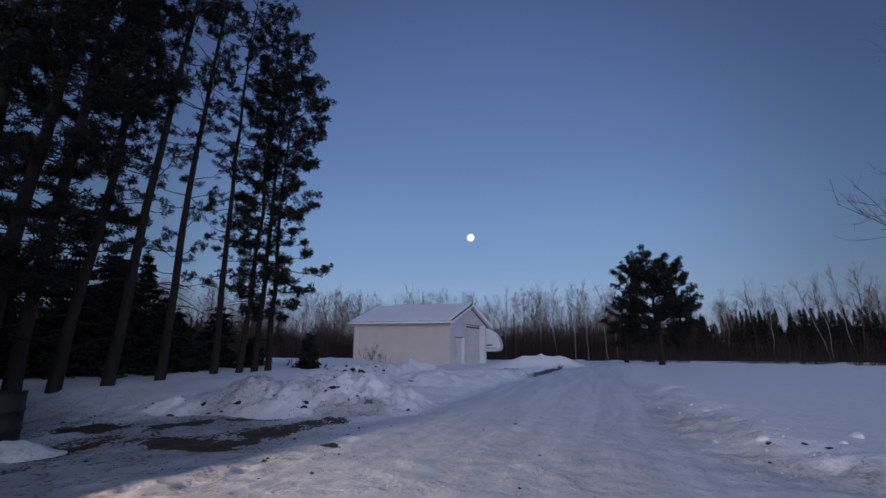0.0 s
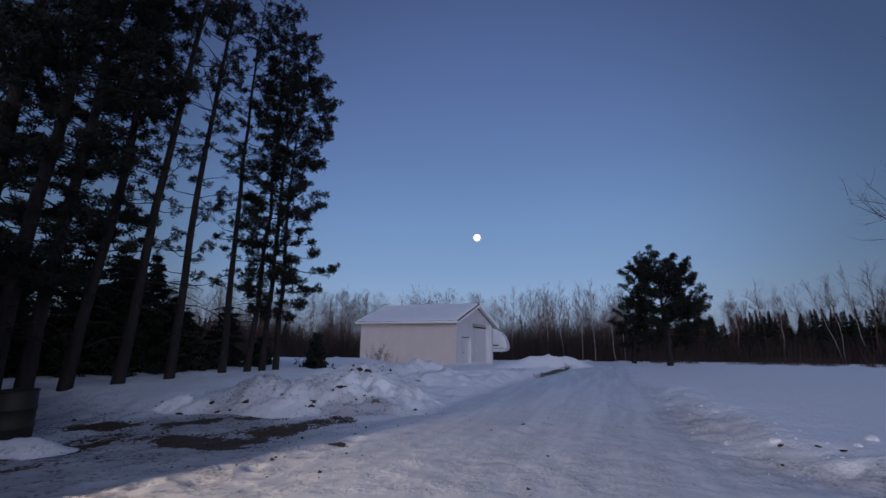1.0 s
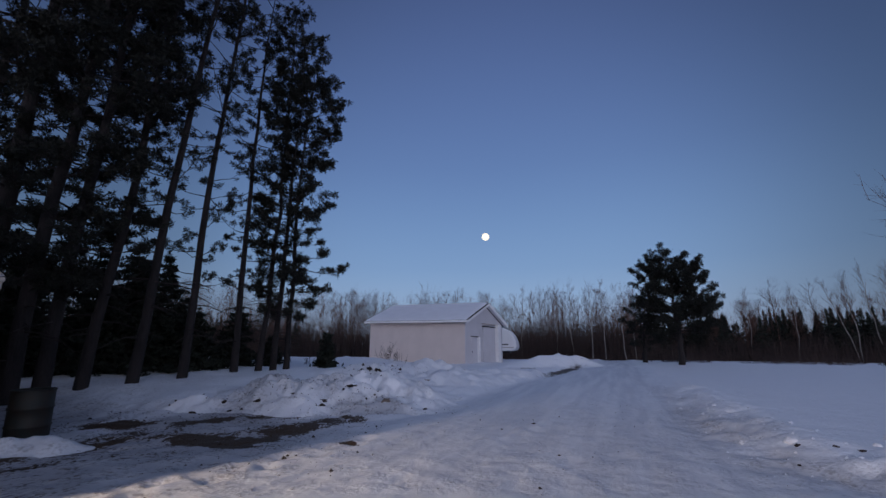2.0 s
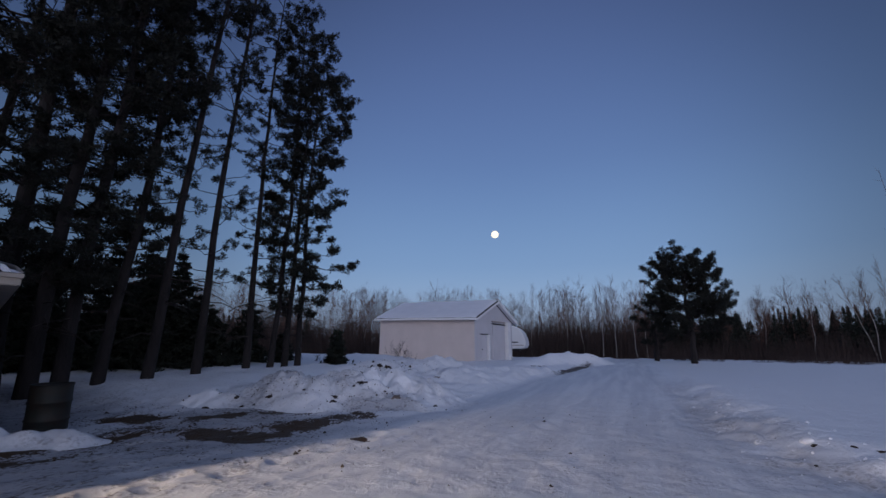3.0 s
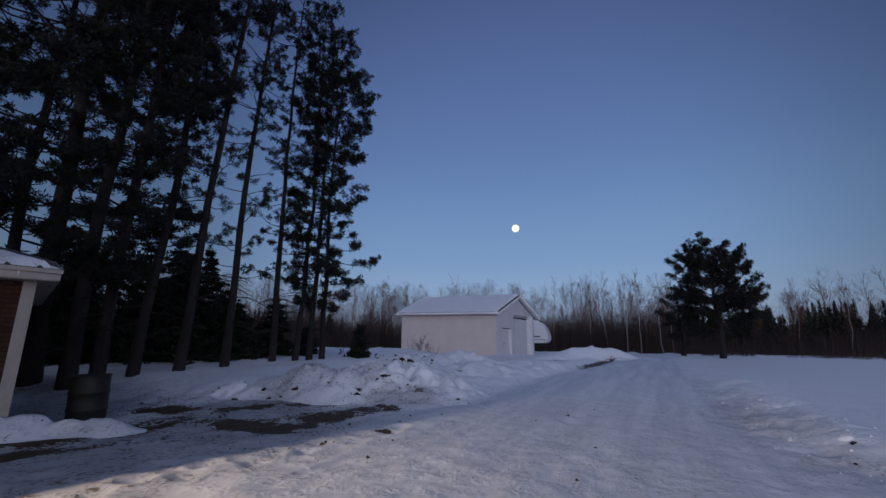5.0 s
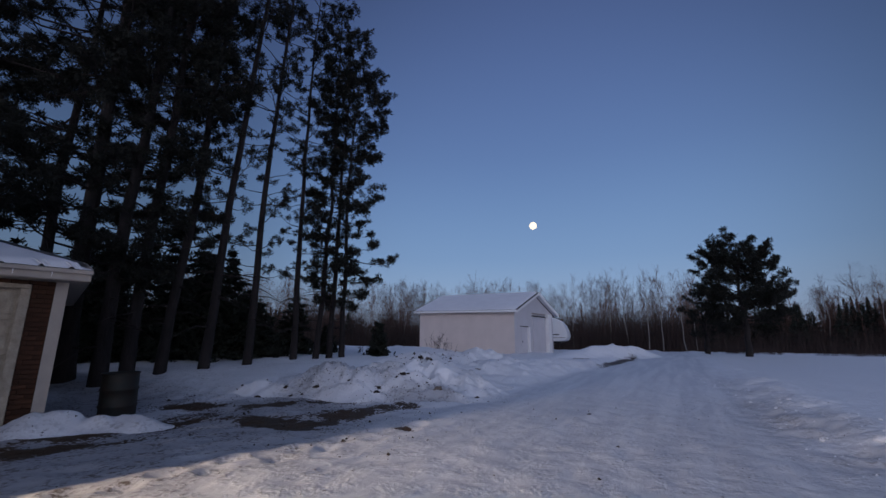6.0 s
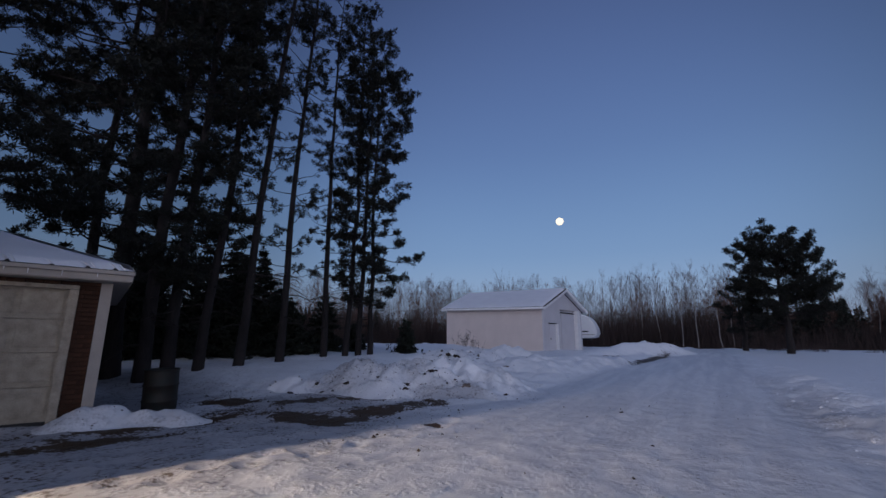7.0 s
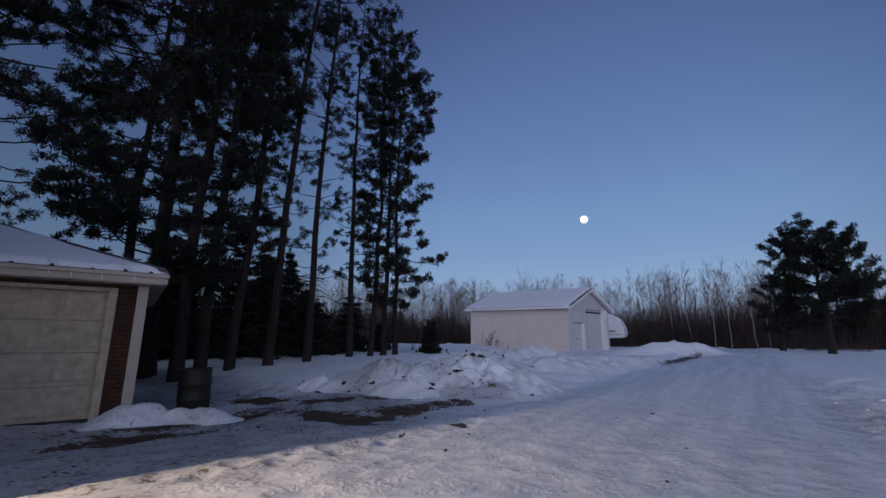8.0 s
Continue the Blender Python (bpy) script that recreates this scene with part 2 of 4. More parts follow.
def vnoise(x, y, scale, shift=0.0):
    """Smooth value noise from -1 to 1."""
    x, y = np.asarray(x, float) / scale + 91.3 + shift, np.asarray(y, float) / scale + 57.7 + shift * 1.7
    i, j = np.floor(x).astype(int), np.floor(y).astype(int)
    fx, fy = x - i, y - j
    fx, fy = fx * fx * (3 - 2 * fx), fy * fy * (3 - 2 * fy)
    g = lambda a, b: LAT[a % 256, b % 256]
    return 2 * ((g(i, j) * (1 - fx) + g(i + 1, j) * fx) * (1 - fy) + (g(i, j + 1) * (1 - fx) + g(i + 1, j + 1) * fx) * fy) - 1


def fbm(x, y, scale, octaves=4, shift=0.0):
    return sum(vnoise(x, y, scale / 2 ** k, shift + 3.1 * k) * 0.5 ** k for k in range(octaves))


RIGHT_Y, RIGHT_X = [-10, 0, 5.5, 7.3, 10.9, 15.8, 22, 34, 50, 70], [3.4, 3.5, 4.0, 4.6, 5.7, 7.3, 9.3, 13.0, 18.5, 26.0]
LEFT_Y, LEFT_X = [-10, 6, 8.8, 10.5, 15.8, 21, 29, 47, 70], [-9, -6.0, -2.4, -0.7, 1.5, 4.1, 7.7, 15.1, 24.0]


# foot of the ploughed verge: it swings away round the near corner of the field
EDGE_Y, EDGE_X = [-10, 0.5, 3.6, 4.6, 5.2, 5.7, 6.4, 7.3, 9.9, 15.8, 22, 34, 50, 70], [60, 22, 7.6, 5.5, 4.75, 4.40, 4.20, 4.30, 5.05, 6.95, 8.9, 13.0, 18.5, 26.0]


def field_edge(x, y):
    """Signed distance, about, to the foot of the field's snow; positive on the field."""
    e = np.interp(y, EDGE_Y, EDGE_X)
    slope = (np.interp(y + 0.05, EDGE_Y, EDGE_X) - np.interp(y - 0.05, EDGE_Y, EDGE_X)) / 0.1
    return (x - e) / np.sqrt(1 + slope ** 2)


def road_right(y):
    return np.interp(y, RIGHT_Y, RIGHT_X)


def road_left(y):
    return np.interp(y, LEFT_Y, LEFT_X)


def ground_z(x, y):
    """Height of the snow, with field, drive, verge and yard."""
    x, y = np.broadcast_arrays(np.asarray(x, float), np.asarray(y, float))
    z = 0.7 * smooth(3, 36, y)
    right, left = road_right(y), road_left(y)
    # the field beside the drive lies higher, behind a ploughed verge
    d = field_edge(x, y) + 0.18 * fbm(x, y, 1.3, 3, 71)
    lump = 1 + 0.9 * fbm(x, y, 0.7, 4, 2)
    near = 1 - smooth(10, 30, y)
    z = z + (0.07 + 0.17 * near) * smooth(-0.4, 1.2, d)
    z = z + (0.03 + 0.035 * near) * np.exp(-((d - 0.7) / 0.4) ** 2) * lump + near * np.exp(-((d - 0.3) / 0.7) ** 2) * (0.04 * fbm(x, y, 0.5, 4, 72) - 0.05 * np.abs(fbm(x, y, 0.32, 4, 74)))
    z = z + 0.05 * np.exp(-((d - 0.5) / 0.5) ** 2) * smooth(14, 30, y)
    # yard under the pines
    z = z + 0.42 * smooth(-2.5, -7.0, x) * smooth(10.0, 15.0, y - 0.15 * x) * (1 - smooth(28, 44, y))
    # verge on the other side, past the yard
    e = left - x
    z = z + 0.12 * smooth(0, 1.5, e) * smooth(11, 18, y) + 0.10 * np.exp(-((e - 0.7) / 0.5) ** 2) * smooth(11, 16, y) * lump
    # wheel ruts along the drive: long streaks that follow its course
    w = np.clip((x - left) / np.maximum(right - left, 0.5), -0.5, 1.5)
    on = smooth(-0.05, 0.08, w) * (1 - smooth(0.92, 1.02, w))
    lane = w * 6.0 + 0.25 * fbm(x, y, 2.5, 2, 5)
    streak = 0.55 * vnoise(lane, y * 0.05, 0.55, 15) + 0.45 * vnoise(lane, y * 0.12, 0.22, 16) + 0.35 * vnoise(lane, y * 0.25, 0.10, 17)
    z = z + on * (0.022 * streak + 0.012 * fbm(x, y, 0.30, 3, 9)) + on * 0.03 * np.cos((w - 0.5) * np.pi)
    # trodden yard in front of the garage
    yard = (1 - on) * smooth(0.2, -0.6, d)
    z = z + yard * (0.042 * fbm(x, y, 0.9, 5, 4) + 0.035 * np.abs(fbm(x, y, 0.6, 4, 14)) + 0.03 * fbm(x, y, 4.0, 2, 6))
    z = z + 0.03 * fbm(x, y, 9.0, 3, 8) * smooth(6, 14, np.hypot(x, y)) + 0.012 * fbm(x, y, 1.6, 3, 11)
    # a line of footprints along the lit edge, with pushed-up rims
    for k in range(13):
        s = 1.0 + 0.40 * k
        side = 0.13 if k % 2 else -0.13
        cx, cy = -4.55 + 0.52 * s + side * 0.85 + 0.05 * math.sin(k * 4.3), 3.0 + 0.80 * s - side * 0.5
        r2 = ((x - cx) ** 2 + (y - cy) ** 2 * 0.6) / 0.0140
        z = z - 0.050 * np.exp(-r2) + 0.018 * np.exp(-((np.sqrt(r2) - 1.7) / 0.55) ** 2) * (0.6 + 0.5 * vnoise(x, y, 0.12, 8))
    # two tyre lines
    for off in (0.0, 1.5):
        ln = x - (-2.9 + off + 0.36 * (y - 3.0) + 0.012 * (y - 3.0) ** 2)
        z = z + on * (0.014 * np.exp(-((np.abs(ln) - 0.13) / 0.03) ** 2) - 0.016 * np.exp(-(ln / 0.09) ** 2)) * (0.6 + 0.5 * vnoise(x, y, 0.5, 13)) * smooth(2.6, 3.4, y)
    return z


def blob(x, y, cx, cy, rx, ry, turn=0.0):
    c, s = math.cos(radians(turn)), math.sin(radians(turn))
    u, v = (x - cx) * c + (y - cy) * s, -(x - cx) * s + (y - cy) * c
    return np.exp(-((u / rx) ** 2 + (v / ry) ** 2))


def soil_amount(x, y):
    """Bare earth in front of the garage and by the far verge."""
    s = 1.35 * blob(x, y, -2.95, 8.75, 1.15, 0.50, 58) + 1.15 * blob(x, y, -4.1, 7.45, 0.75, 0.36, -10) + 0.9 * blob(x, y, -3.5, 7.0, 0.6, 0.14, -10)
    s = s + 0.85 * blob(x, y, -6.4, 8.9, 0.9, 0.40, 10) + 1.0 * blob(x, y, -1.80, 7.36, 0.13, 0.09, 10) + 0.75 * blob(x, y, -4.6, 9.5, 1.4, 0.30, 25)
    s = s + 0.62 * blob(x, y, -6.6, 6.2, 1.1, 0.35, 50) + 0.58 * blob(x, y, -5.7, 5.6, 1.1, 0.35, 50) + 0.30 * blob(x, y, -5.6, 7.4, 1.0, 0.4, 20)
    s = s + 0.22 * blob(x, y, -5.6, 8.3, 2.2, 1.0, 10) + 0.22 * blob(x, y, -6.3, 6.2, 1.6, 0.7, 50) + 0.30 * blob(x, y, -5.5, 3.5, 0.9, 0.3, 50) + 0.25 * blob(x, y, -6.6, 4.5, 1.2, 0.3, 55)
    s = 1.4 * s * (0.85 + 0.6 * fbm(x, y, 0.7, 4, 61)) + 0.35 * np.clip(s * 3, 0, 1) * fbm(x, y * 0.45, 0.35, 3, 62)
    s = s + 1.5 * blob(x, y, 5.7, 24.2, 3.4, 0.30, 63) + 1.4 * blob(x, y, 3.8, 24.5, 0.75, 0.3, 55)
    return s


def spaced(stops):
    """Grid lines: (from, to, step) stretches joined."""
    out = [np.arange(a, b, st) for a, b, st in stops]
    return np.concatenate(out + [[stops[-1][1]]])


def build_ground():
    xs = spaced([(-4000, -400, 600), (-400, -60, 34), (-60, -16, 1.6), (-16, -9.5, 0.3), (-9.5, 9.5, 0.055), (9.5, 20, 0.22), (20, 60, 1.6), (60, 400, 34), (400, 4000, 600)])
    ys = spaced([(-4000, -400, 600), (-400, -30, 34), (-30, -2, 1.2), (-2, 2.6, 0.2), (2.6, 12, 0.055), (12, 20, 0.11), (20, 40, 0.4), (40, 90, 2), (90, 400, 30), (400, 4000, 600)])
    X, Y = np.meshgrid(xs, ys)
    Z = ground_z(X, Y)
    nx, ny = len(xs), len(ys)
    i, j = np.meshgrid(np.arange(ny - 1), np.arange(nx - 1), indexing="ij")
    a = i * nx + j
    ob = array_object("ground", np.stack([X, Y, Z], -1).reshape(-1, 3), np.stack([a, a + 1, a + nx + 1, a + nx], -1).reshape(-1, 4), M_SNOW, smooth=True)
    right, left = road_right(Y), road_left(Y)
    packed = smooth(-0.4, 0.3, X - left) * (1 - smooth(-0.3, 0.4, field_edge(X, Y) + 0.3 * fbm(X, Y, 1.2, 3, 3)))
    packed = np.maximum(packed, 0.75 * smooth(11.5, 9.5, Y - 0.1 * X) * smooth(-12, -9, X) * (1 - smooth(-0.3, 0.4, field_edge(X, Y))))
    # yard snow at left: trodden dirt, and shade of house and trees painted in
    dirt_shade = 1.0 * smooth(12, 9, Y) * smooth(-1.0, -4.0, X) * (0.8 + 0.5 * fbm(X, Y, 1.6, 4, 18))
    dirt_shade = dirt_shade + 0.36 * np.exp(-((field_edge(X, Y) - 0.15) / 0.6) ** 2) * smooth(20, 10, Y) * (0.7 + 0.9 * fbm(X, Y, 0.9, 4, 19))
    # near drive darkened in colour for shade; by the house wall, grime and shade
    dirt_shade = dirt_shade + 0.16 * smooth(15, 6, Y) * packed + 0.4 * smooth(-2.5, -5.5, X) * smooth(7.0, 4.0, Y)
    # needle litter and painted-in tree shade on the snow under the pines
    dirt_shade = dirt_shade + 0.30 * smooth(-4.5, -8.0, X) * smooth(9, 11, Y) * smooth(24, 18, Y) * (0.8 + 0.6 * fbm(X, Y, 2.0, 4, 20))
    for key, arr in (("soil", soil_amount(X, Y)), ("packed", packed), ("dirt_shade", np.clip(dirt_shade, 0, 1))):
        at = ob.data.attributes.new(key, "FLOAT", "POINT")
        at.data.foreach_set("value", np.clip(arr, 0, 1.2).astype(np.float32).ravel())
    return tagged(ob, "snow-covered yard, field and rutted drive with bare soil patches", "ground", kind="structure")


build_ground()


def snow_bank(name, x0, x1, y0, y1, step, height, label, dirt=0.0):
    """A heap of ploughed snow: a height over the ground that falls below it at the rim."""
    xs, ys = np.arange(x0, x1, step), np.arange(y0, y1, step)
    X, Y = np.meshgrid(xs, ys)
    H = height(X, Y)
    Z = ground_z(X, Y) + H
    keep = H > -0.06
    nx, ny = len(xs), len(ys)
    i, j = np.meshgrid(np.arange(ny - 1), np.arange(nx - 1), indexing="ij")
    a = (i * nx + j).ravel()
    q = np.stack([a, a + 1, a + nx + 1, a + nx], -1)
    k = keep.ravel()
    q = q[k[q].any(1)]
    ob = array_object(name, np.stack([X, Y, Z], -1).reshape(-1, 3), q, M_SNOW, smooth=True)
    bm = bmesh.new()
    bm.from_mesh(ob.data)
    bmesh.ops.delete(bm, geom=[v for v in bm.verts if not v.link_faces], context="VERTS")
    bm.to_mesh(ob.data)
    bm.free()
    xy = np.array([v.co[:2] for v in ob.data.vertices])
    for key, arr in (("soil", np.clip(soil_amount(xy[:, 0], xy[:, 1]), 0, 1.2) * (xy[:, 1] > 20)), ("packed", np.full(len(xy), 0.25 if dirt else 0.0)),
                     ("dirt_shade", np.clip(dirt * (0.6 + 0.8 * fbm(xy[:, 0], xy[:, 1], 1.5, 3, 12)), 0, 1))):
        at = ob.data.attributes.new(key, "FLOAT", "POINT")
        at.data.foreach_set("value", arr.astype(np.float32))
    return tagged(ob, label, "snow bank")


def front_bank(x, y):
    h = 0.62 * blob(x, y, -2.6, 11.4, 1.7, 0.95, 12) + 0.55 * blob(x, y, -4.3, 11.2, 1.5, 0.9, -8) + 0.30 * blob(x, y, -1.0, 11.6, 0.9, 0.9, 40)
    h = h + 0.32 * blob(x, y, -6.3, 10.6, 0.8, 0.5, 0) + 0.35 * blob(x, y, -3.0, 12.6, 2.6, 1.0, 5)
    return h * (1 + 0.34 * fbm(x, y, 0.9, 4, 21)) + (0.09 * fbm(x, y, 0.36, 5, 23) - 0.07 * np.abs(fbm(x, y, 0.5, 4, 25)) + 0.05 * fbm(x, y, 0.14, 3, 27)) * np.clip(h * 2, 0, 1) - 0.10


def rear_bank(x, y):
    h = 0.66 * blob(x, y, -3.0, 17.6, 2.2, 1.3, 8) + 0.42 * blob(x, y, -0.7, 18.6, 1.8, 1.2, 20) + 0.36 * blob(x, y, 2.0, 20.6, 2.0, 1.2, 35)
    h = h + 0.45 * blob(x, y, -1.2, 15.6, 2.0, 1.2, 30) + 0.25 * blob(x, y, 1.0, 17.4, 1.6, 1.0, 50)
    return h * (1 + 0.26 * fbm(x, y, 1.2, 4, 31)) + (0.08 * fbm(x, y, 0.5, 4, 33) - 0.05 * np.abs(fbm(x, y, 0.8, 3, 35)) + 0.05 * fbm(x, y, 0.22, 3, 37)) * np.clip(h * 2, 0, 1) - 0.11


def far_bank(x, y):
    h = 0.80 * blob(x, y, 5.7, 27.6, 1.8, 1.1, 25) + 0.55 * blob(x, y, 8.0, 29.6, 1.8, 0.9, 40) + 0.35 * blob(x, y, 3.4, 26.0, 1.2, 0.9, 20)
    return h * (1 + 0.25 * fbm(x, y, 1.2, 4, 41)) - 0.12


def garage_bank(x, y):
    h = 0.24 * blob(x, y, -6.85, 6.45, 0.75, 0.36, 30) + 0.20 * blob(x, y, -7.25, 5.95, 0.45, 0.30, 54) + 0.16 * blob(x, y, -6.1, 6.75, 0.45, 0.25, 20)
    return h * (1 + 0.16 * fbm(x, y, 0.6, 4, 51)) + 0.05 * fbm(x, y, 0.26, 4, 52) * np.clip(h * 5, 0, 1) - 0.05


snow_bank("snow_bank", -9, 1.5, 8.6, 15.5, 0.06, front_bank, "low ploughed snow bank speckled with frozen soil, beside the bare patch", 0.62)
snow_bank("snow_bank", -7, 6.5, 12.5, 25, 0.09, rear_bank, "tall clean snow bank in front of the tan shed", 0.05)
snow_bank("snow_bank", 0.5, 12, 22, 34, 0.12, far_bank, "rounded snow bank beside the drive near the road")
snow_bank("snow_bank", -9, -4, 4.6, 8.6, 0.05, garage_bank, "small drift of snow against the garage corner and drum", 0.65)


# ---------------------------------------------------------------- moon
def build_moon():
    bm = bmesh.new()
    bmesh.ops.create_icosphere(bm, subdivisions=4, radius=22.0)
    ob = part("moon", bm, moon_material(), smooth=True)
    ob.location = Vector((0, 0, 1.45)) + MOON_WAY * 2600
    tagged(ob, "bright warm full moon low in the dusk sky", "moon", kind="structure")


build_moon()


# ---------------------------------------------------------------- garage beside the drive
def build_garage():
    g = tagged(new("garage"), "brown brick garage with a cream overhead door and snowy hip roof", "garage")
    g.matrix_world = pose(-7.32, 6.19, 0.085, 0, 0, 50.5)
    W, D, EV = 3.25, 7.0, 2.30
    # walls with the opening for the door cut through the front
    box("wall", (-0.5 + 0.08, -0.02, 0.06, 0.22, -0.1, EV), M_MORTAR, g, bevel=0)
    box("wall", (-W, -3.0, 0.06, 0.22, -0.1, EV), M_MORTAR, g, bevel=0)
    box("wall", (-3.0, -0.42, 0.06, 0.22, 2.24, EV), M_MORTAR, g, bevel=0)
    box("wall", (-0.2, -0.02, 0.22, D - 0.2, -0.1, EV), M_MORTAR, g, bevel=0)
    box("wall", (-W, -0.02, D - 0.2, D, -0.1, EV), M_MORTAR, g, bevel=0)
    br = box_bm(0, 0.205, 0, 0.03, 0, 0.062, bevel=0)
    bmesh.ops.bevel(br, geom=br.edges[:], offset=0.006, segments=1, affect="EDGES")
    full = bpy.data.meshes.new("brick")
    br.to_mesh(full)
    br.free()
    full.materials.append(M_BRICK)
    for row in range(32):
        z = 0.0 + row * 0.0735
        x0, x1 = (-0.428, -0.152) if row < 30 else (-3.1, -0.152)
        x = x1 - (0.0 if row % 2 else 0.107)
        while x > x0 + 0.04:
            b = new("brick", full)
            b.parent = g
            ln = min(0.205, x - x0)
            b.matrix_local = pose(x - ln, 0.028 + 0.004 * math.sin(row * 7 + x * 31), z) @ Matrix.Diagonal((ln / 0.205, 1, 1, 1))
            x -= ln + 0.010
        if row % 2 == 0:
            b = new("brick", full)
            b.parent = g
            b.matrix_local = pose(x1 - 0.1, 0.03, z) @ Matrix.Diagonal((0.1 / 0.205, 1, 1, 1))
    box("corner_trim", (-0.15, 0.012, 0.0, 0.15, -0.05, EV - 0.03), M_TRIM, g, "pale painted corner board")
    # overhead door: four sections with raised panels
    door = box("overhead_door", (-2.99, -0.55, 0.16, 0.20, 0.02, 2.16), M_GDOOR, g, "weathered cream sectional door, closed", bevel=0.003)
    for row in range(4):
        z0 = 0.03 + row * 0.535
        box("section", (-2.98, -0.556, 0.128, 0.16, z0, z0 + 0.527), M_GDOOR, door, bevel=0.008)
        for c in range(4):
            x1 = -0.60 - c * 0.60
            sec = box_bm(x1 - 0.53, x1, 0.112, 0.128, z0 + 0.08, z0 + 0.45, bevel=0)
            front = [f for f in sec.faces if f.calc_center_median().y < 0.114]
            bmesh.ops.inset_region(sec, faces=front, thickness=0.035, depth=0.006)
            part("raised_panel", sec, M_GDOOR, door)
    box("weather_strip", (-2.98, -0.56, 0.125, 0.17, -0.03, 0.028), M_DARK, door, "black rubber strip")
    box("door_trim", (-0.555, -0.43, 0.01, 0.15, -0.03, 2.13), M_GDOOR, g, "cream painted jamb board")
    box("door_trim", (-3.11, -2.995, 0.01, 0.15, -0.03, 2.13), M_GDOOR, g, "cream painted jamb board")
    box("door_trim", (-3.11, -0.432, 0.008, 0.148, 2.133, 2.202), M_GDOOR, g, "cream painted head board")
    # fascia boards with a gutter lip, soffit
    box("fascia", (-W - 0.04, 0.26, -0.35, -0.315, 2.28, 2.44), M_TRIM, g, "weathered cream gutter fascia")
    box("fascia", (0.235, 0.27, -0.313, D + 0.4, 2.28, 2.44), M_TRIM, g, "weathered cream gutter fascia")
    box("gutter_lip", (-W - 0.04, 0.285, -0.395, -0.353, 2.385, 2.455), M_TRIM, g, "pale metal drip edge", bevel=0.012)
    box("soffit", (-W - 0.04, 0.23, -0.313, 0.06, 2.27, 2.29), M_TRIM, g)
    box("soffit", (-0.02, 0.23, 0.06, D + 0.3, 2.27, 2.29), M_TRIM, g)
    # hip roof
    e0, e1, y0, y1, z0 = 0.30, -6.6, -0.40, D + 0.42, 2.455
    half = (y1 - y0) / 2
    top = z0 + 0.37 * half
    P = [(e1, y0, z0), (e0, y0, z0), (e0, y1, z0), (e1, y1, z0), (e1, y0 + half, top), (e0 - half, y0 + half, top)]
    bm = bmesh.new()
    vs = [bm.verts.new(p) for p in P]
    for f in ((0, 1, 5, 4), (1, 2, 5), (2, 3, 4, 5), (0, 4, 3), (0, 3, 2, 1)):
        bm.faces.new([vs[i] for i in f])
    bmesh.ops.recalc_face_normals(bm, faces=bm.faces[:])
    part("roof", bm, M_SHINGLE, g, "dark shingle roof")
    rng = random.Random(5)
    # snow on the front slope and the hip end, with a thick torn lower edge
    def cap(lo, hi, n, m, place, edge):
        V, F = [], []
        for j in range(m + 1):
            for i in range(n + 1):
                V.append(place(i / n, j / m, edge))
        for j in range(m):
            for i in range(n):
                a = j * (n + 1) + i
                F.append((a, a + 1, a + n + 2, a + n + 1))
        return V, F

    def front_place(u, v, edge):
        s = v ** 1.4 * half
        x = (e1 + 0.1) + (e0 - 0.04 - s - e1 - 0.1) * u
        k = round(x / 0.43)
        at = k * 0.43 + 0.07 * math.sin(k * 5.1)
        gap = (0.12 + 0.06 * math.sin(k * 3.7)) * math.exp(-((x - at) / 0.030) ** 4)
        low = 0.012 + gap + 0.010 * float(vnoise(x, 0, 0.08, 5))
        yy = max(s, low)
        th = 0.0 if v == 0 else 0.075 + 0.018 * float(fbm(x, yy, 0.6, 3, 6))
        th *= 1 if u < 0.985 else 0.2
        return (x, y0 + yy, z0 + 0.37 * yy + 0.004 + th)

    V, F = cap(0, 0, 620, 14, front_place, 0)
    mesh_object("roof_snow", V, F, M_CAP, g, "thin snow with gaps at the eave", smooth=True)

    def end_place(u, v, edge):
        s = v ** 1.4 * half
        y = (y0 + s) + (y1 - s - y0 - s) * u
        low = 0.05 + 0.05 * float(vnoise(y, 7, 0.2, 5))
        xx = max(s, low)
        th = 0.0 if v == 0 else 0.07 + 0.02 * float(fbm(y, xx, 0.6, 3, 9))
        return (e0 - xx, y, z0 + 0.37 * xx + 0.004 + th)

    V, F = cap(0, 0, 80, 12, end_place, 0)
    mesh_object("roof_snow", V, F, M_CAP, g, smooth=True)
    # icicle stubs and drips on the drip edge
    for k in range(9):
        x = -0.1 - k * 0.41 - rng.random() * 0.2
        bm = bmesh.new()
        h = rng.uniform(0.03, 0.09)
        bmesh.ops.create_cone(bm, segments=6, radius1=0.002, radius2=0.010, depth=h, cap_ends=True, matrix=Matrix.Translation((x, -0.375, 2.39 - h / 2)))
        part("icicle", bm, M_CAP, g)
    return g


GARAGE = build_garage()


def build_house():
    """Plain house that stands forward of the garage and carries the porch light."""
    h = tagged(new("house"), "plain house with pale siding joined to the garage", "house", kind="structure")
    h.matrix_world = pose(-6.23, 1.21, 0.0, 0, 0, 54.5)
    box("wall", (-13.0, 0.0, 0.02, 9.0, -0.1, 5.4), M_SIDING, h, bevel=0.01)
    prism("roof", [(0.02, -0.02, 5.4), (0.02, 9.4, 5.4), (0.02, 4.7, 7.4)], (-13.3, 0, 0), M_SHINGLE, h)
    box("lamp_bracket", (-2.24, -2.12, -0.05, 0.02, 2.86, 2.98), M_DARK, h)


build_house()


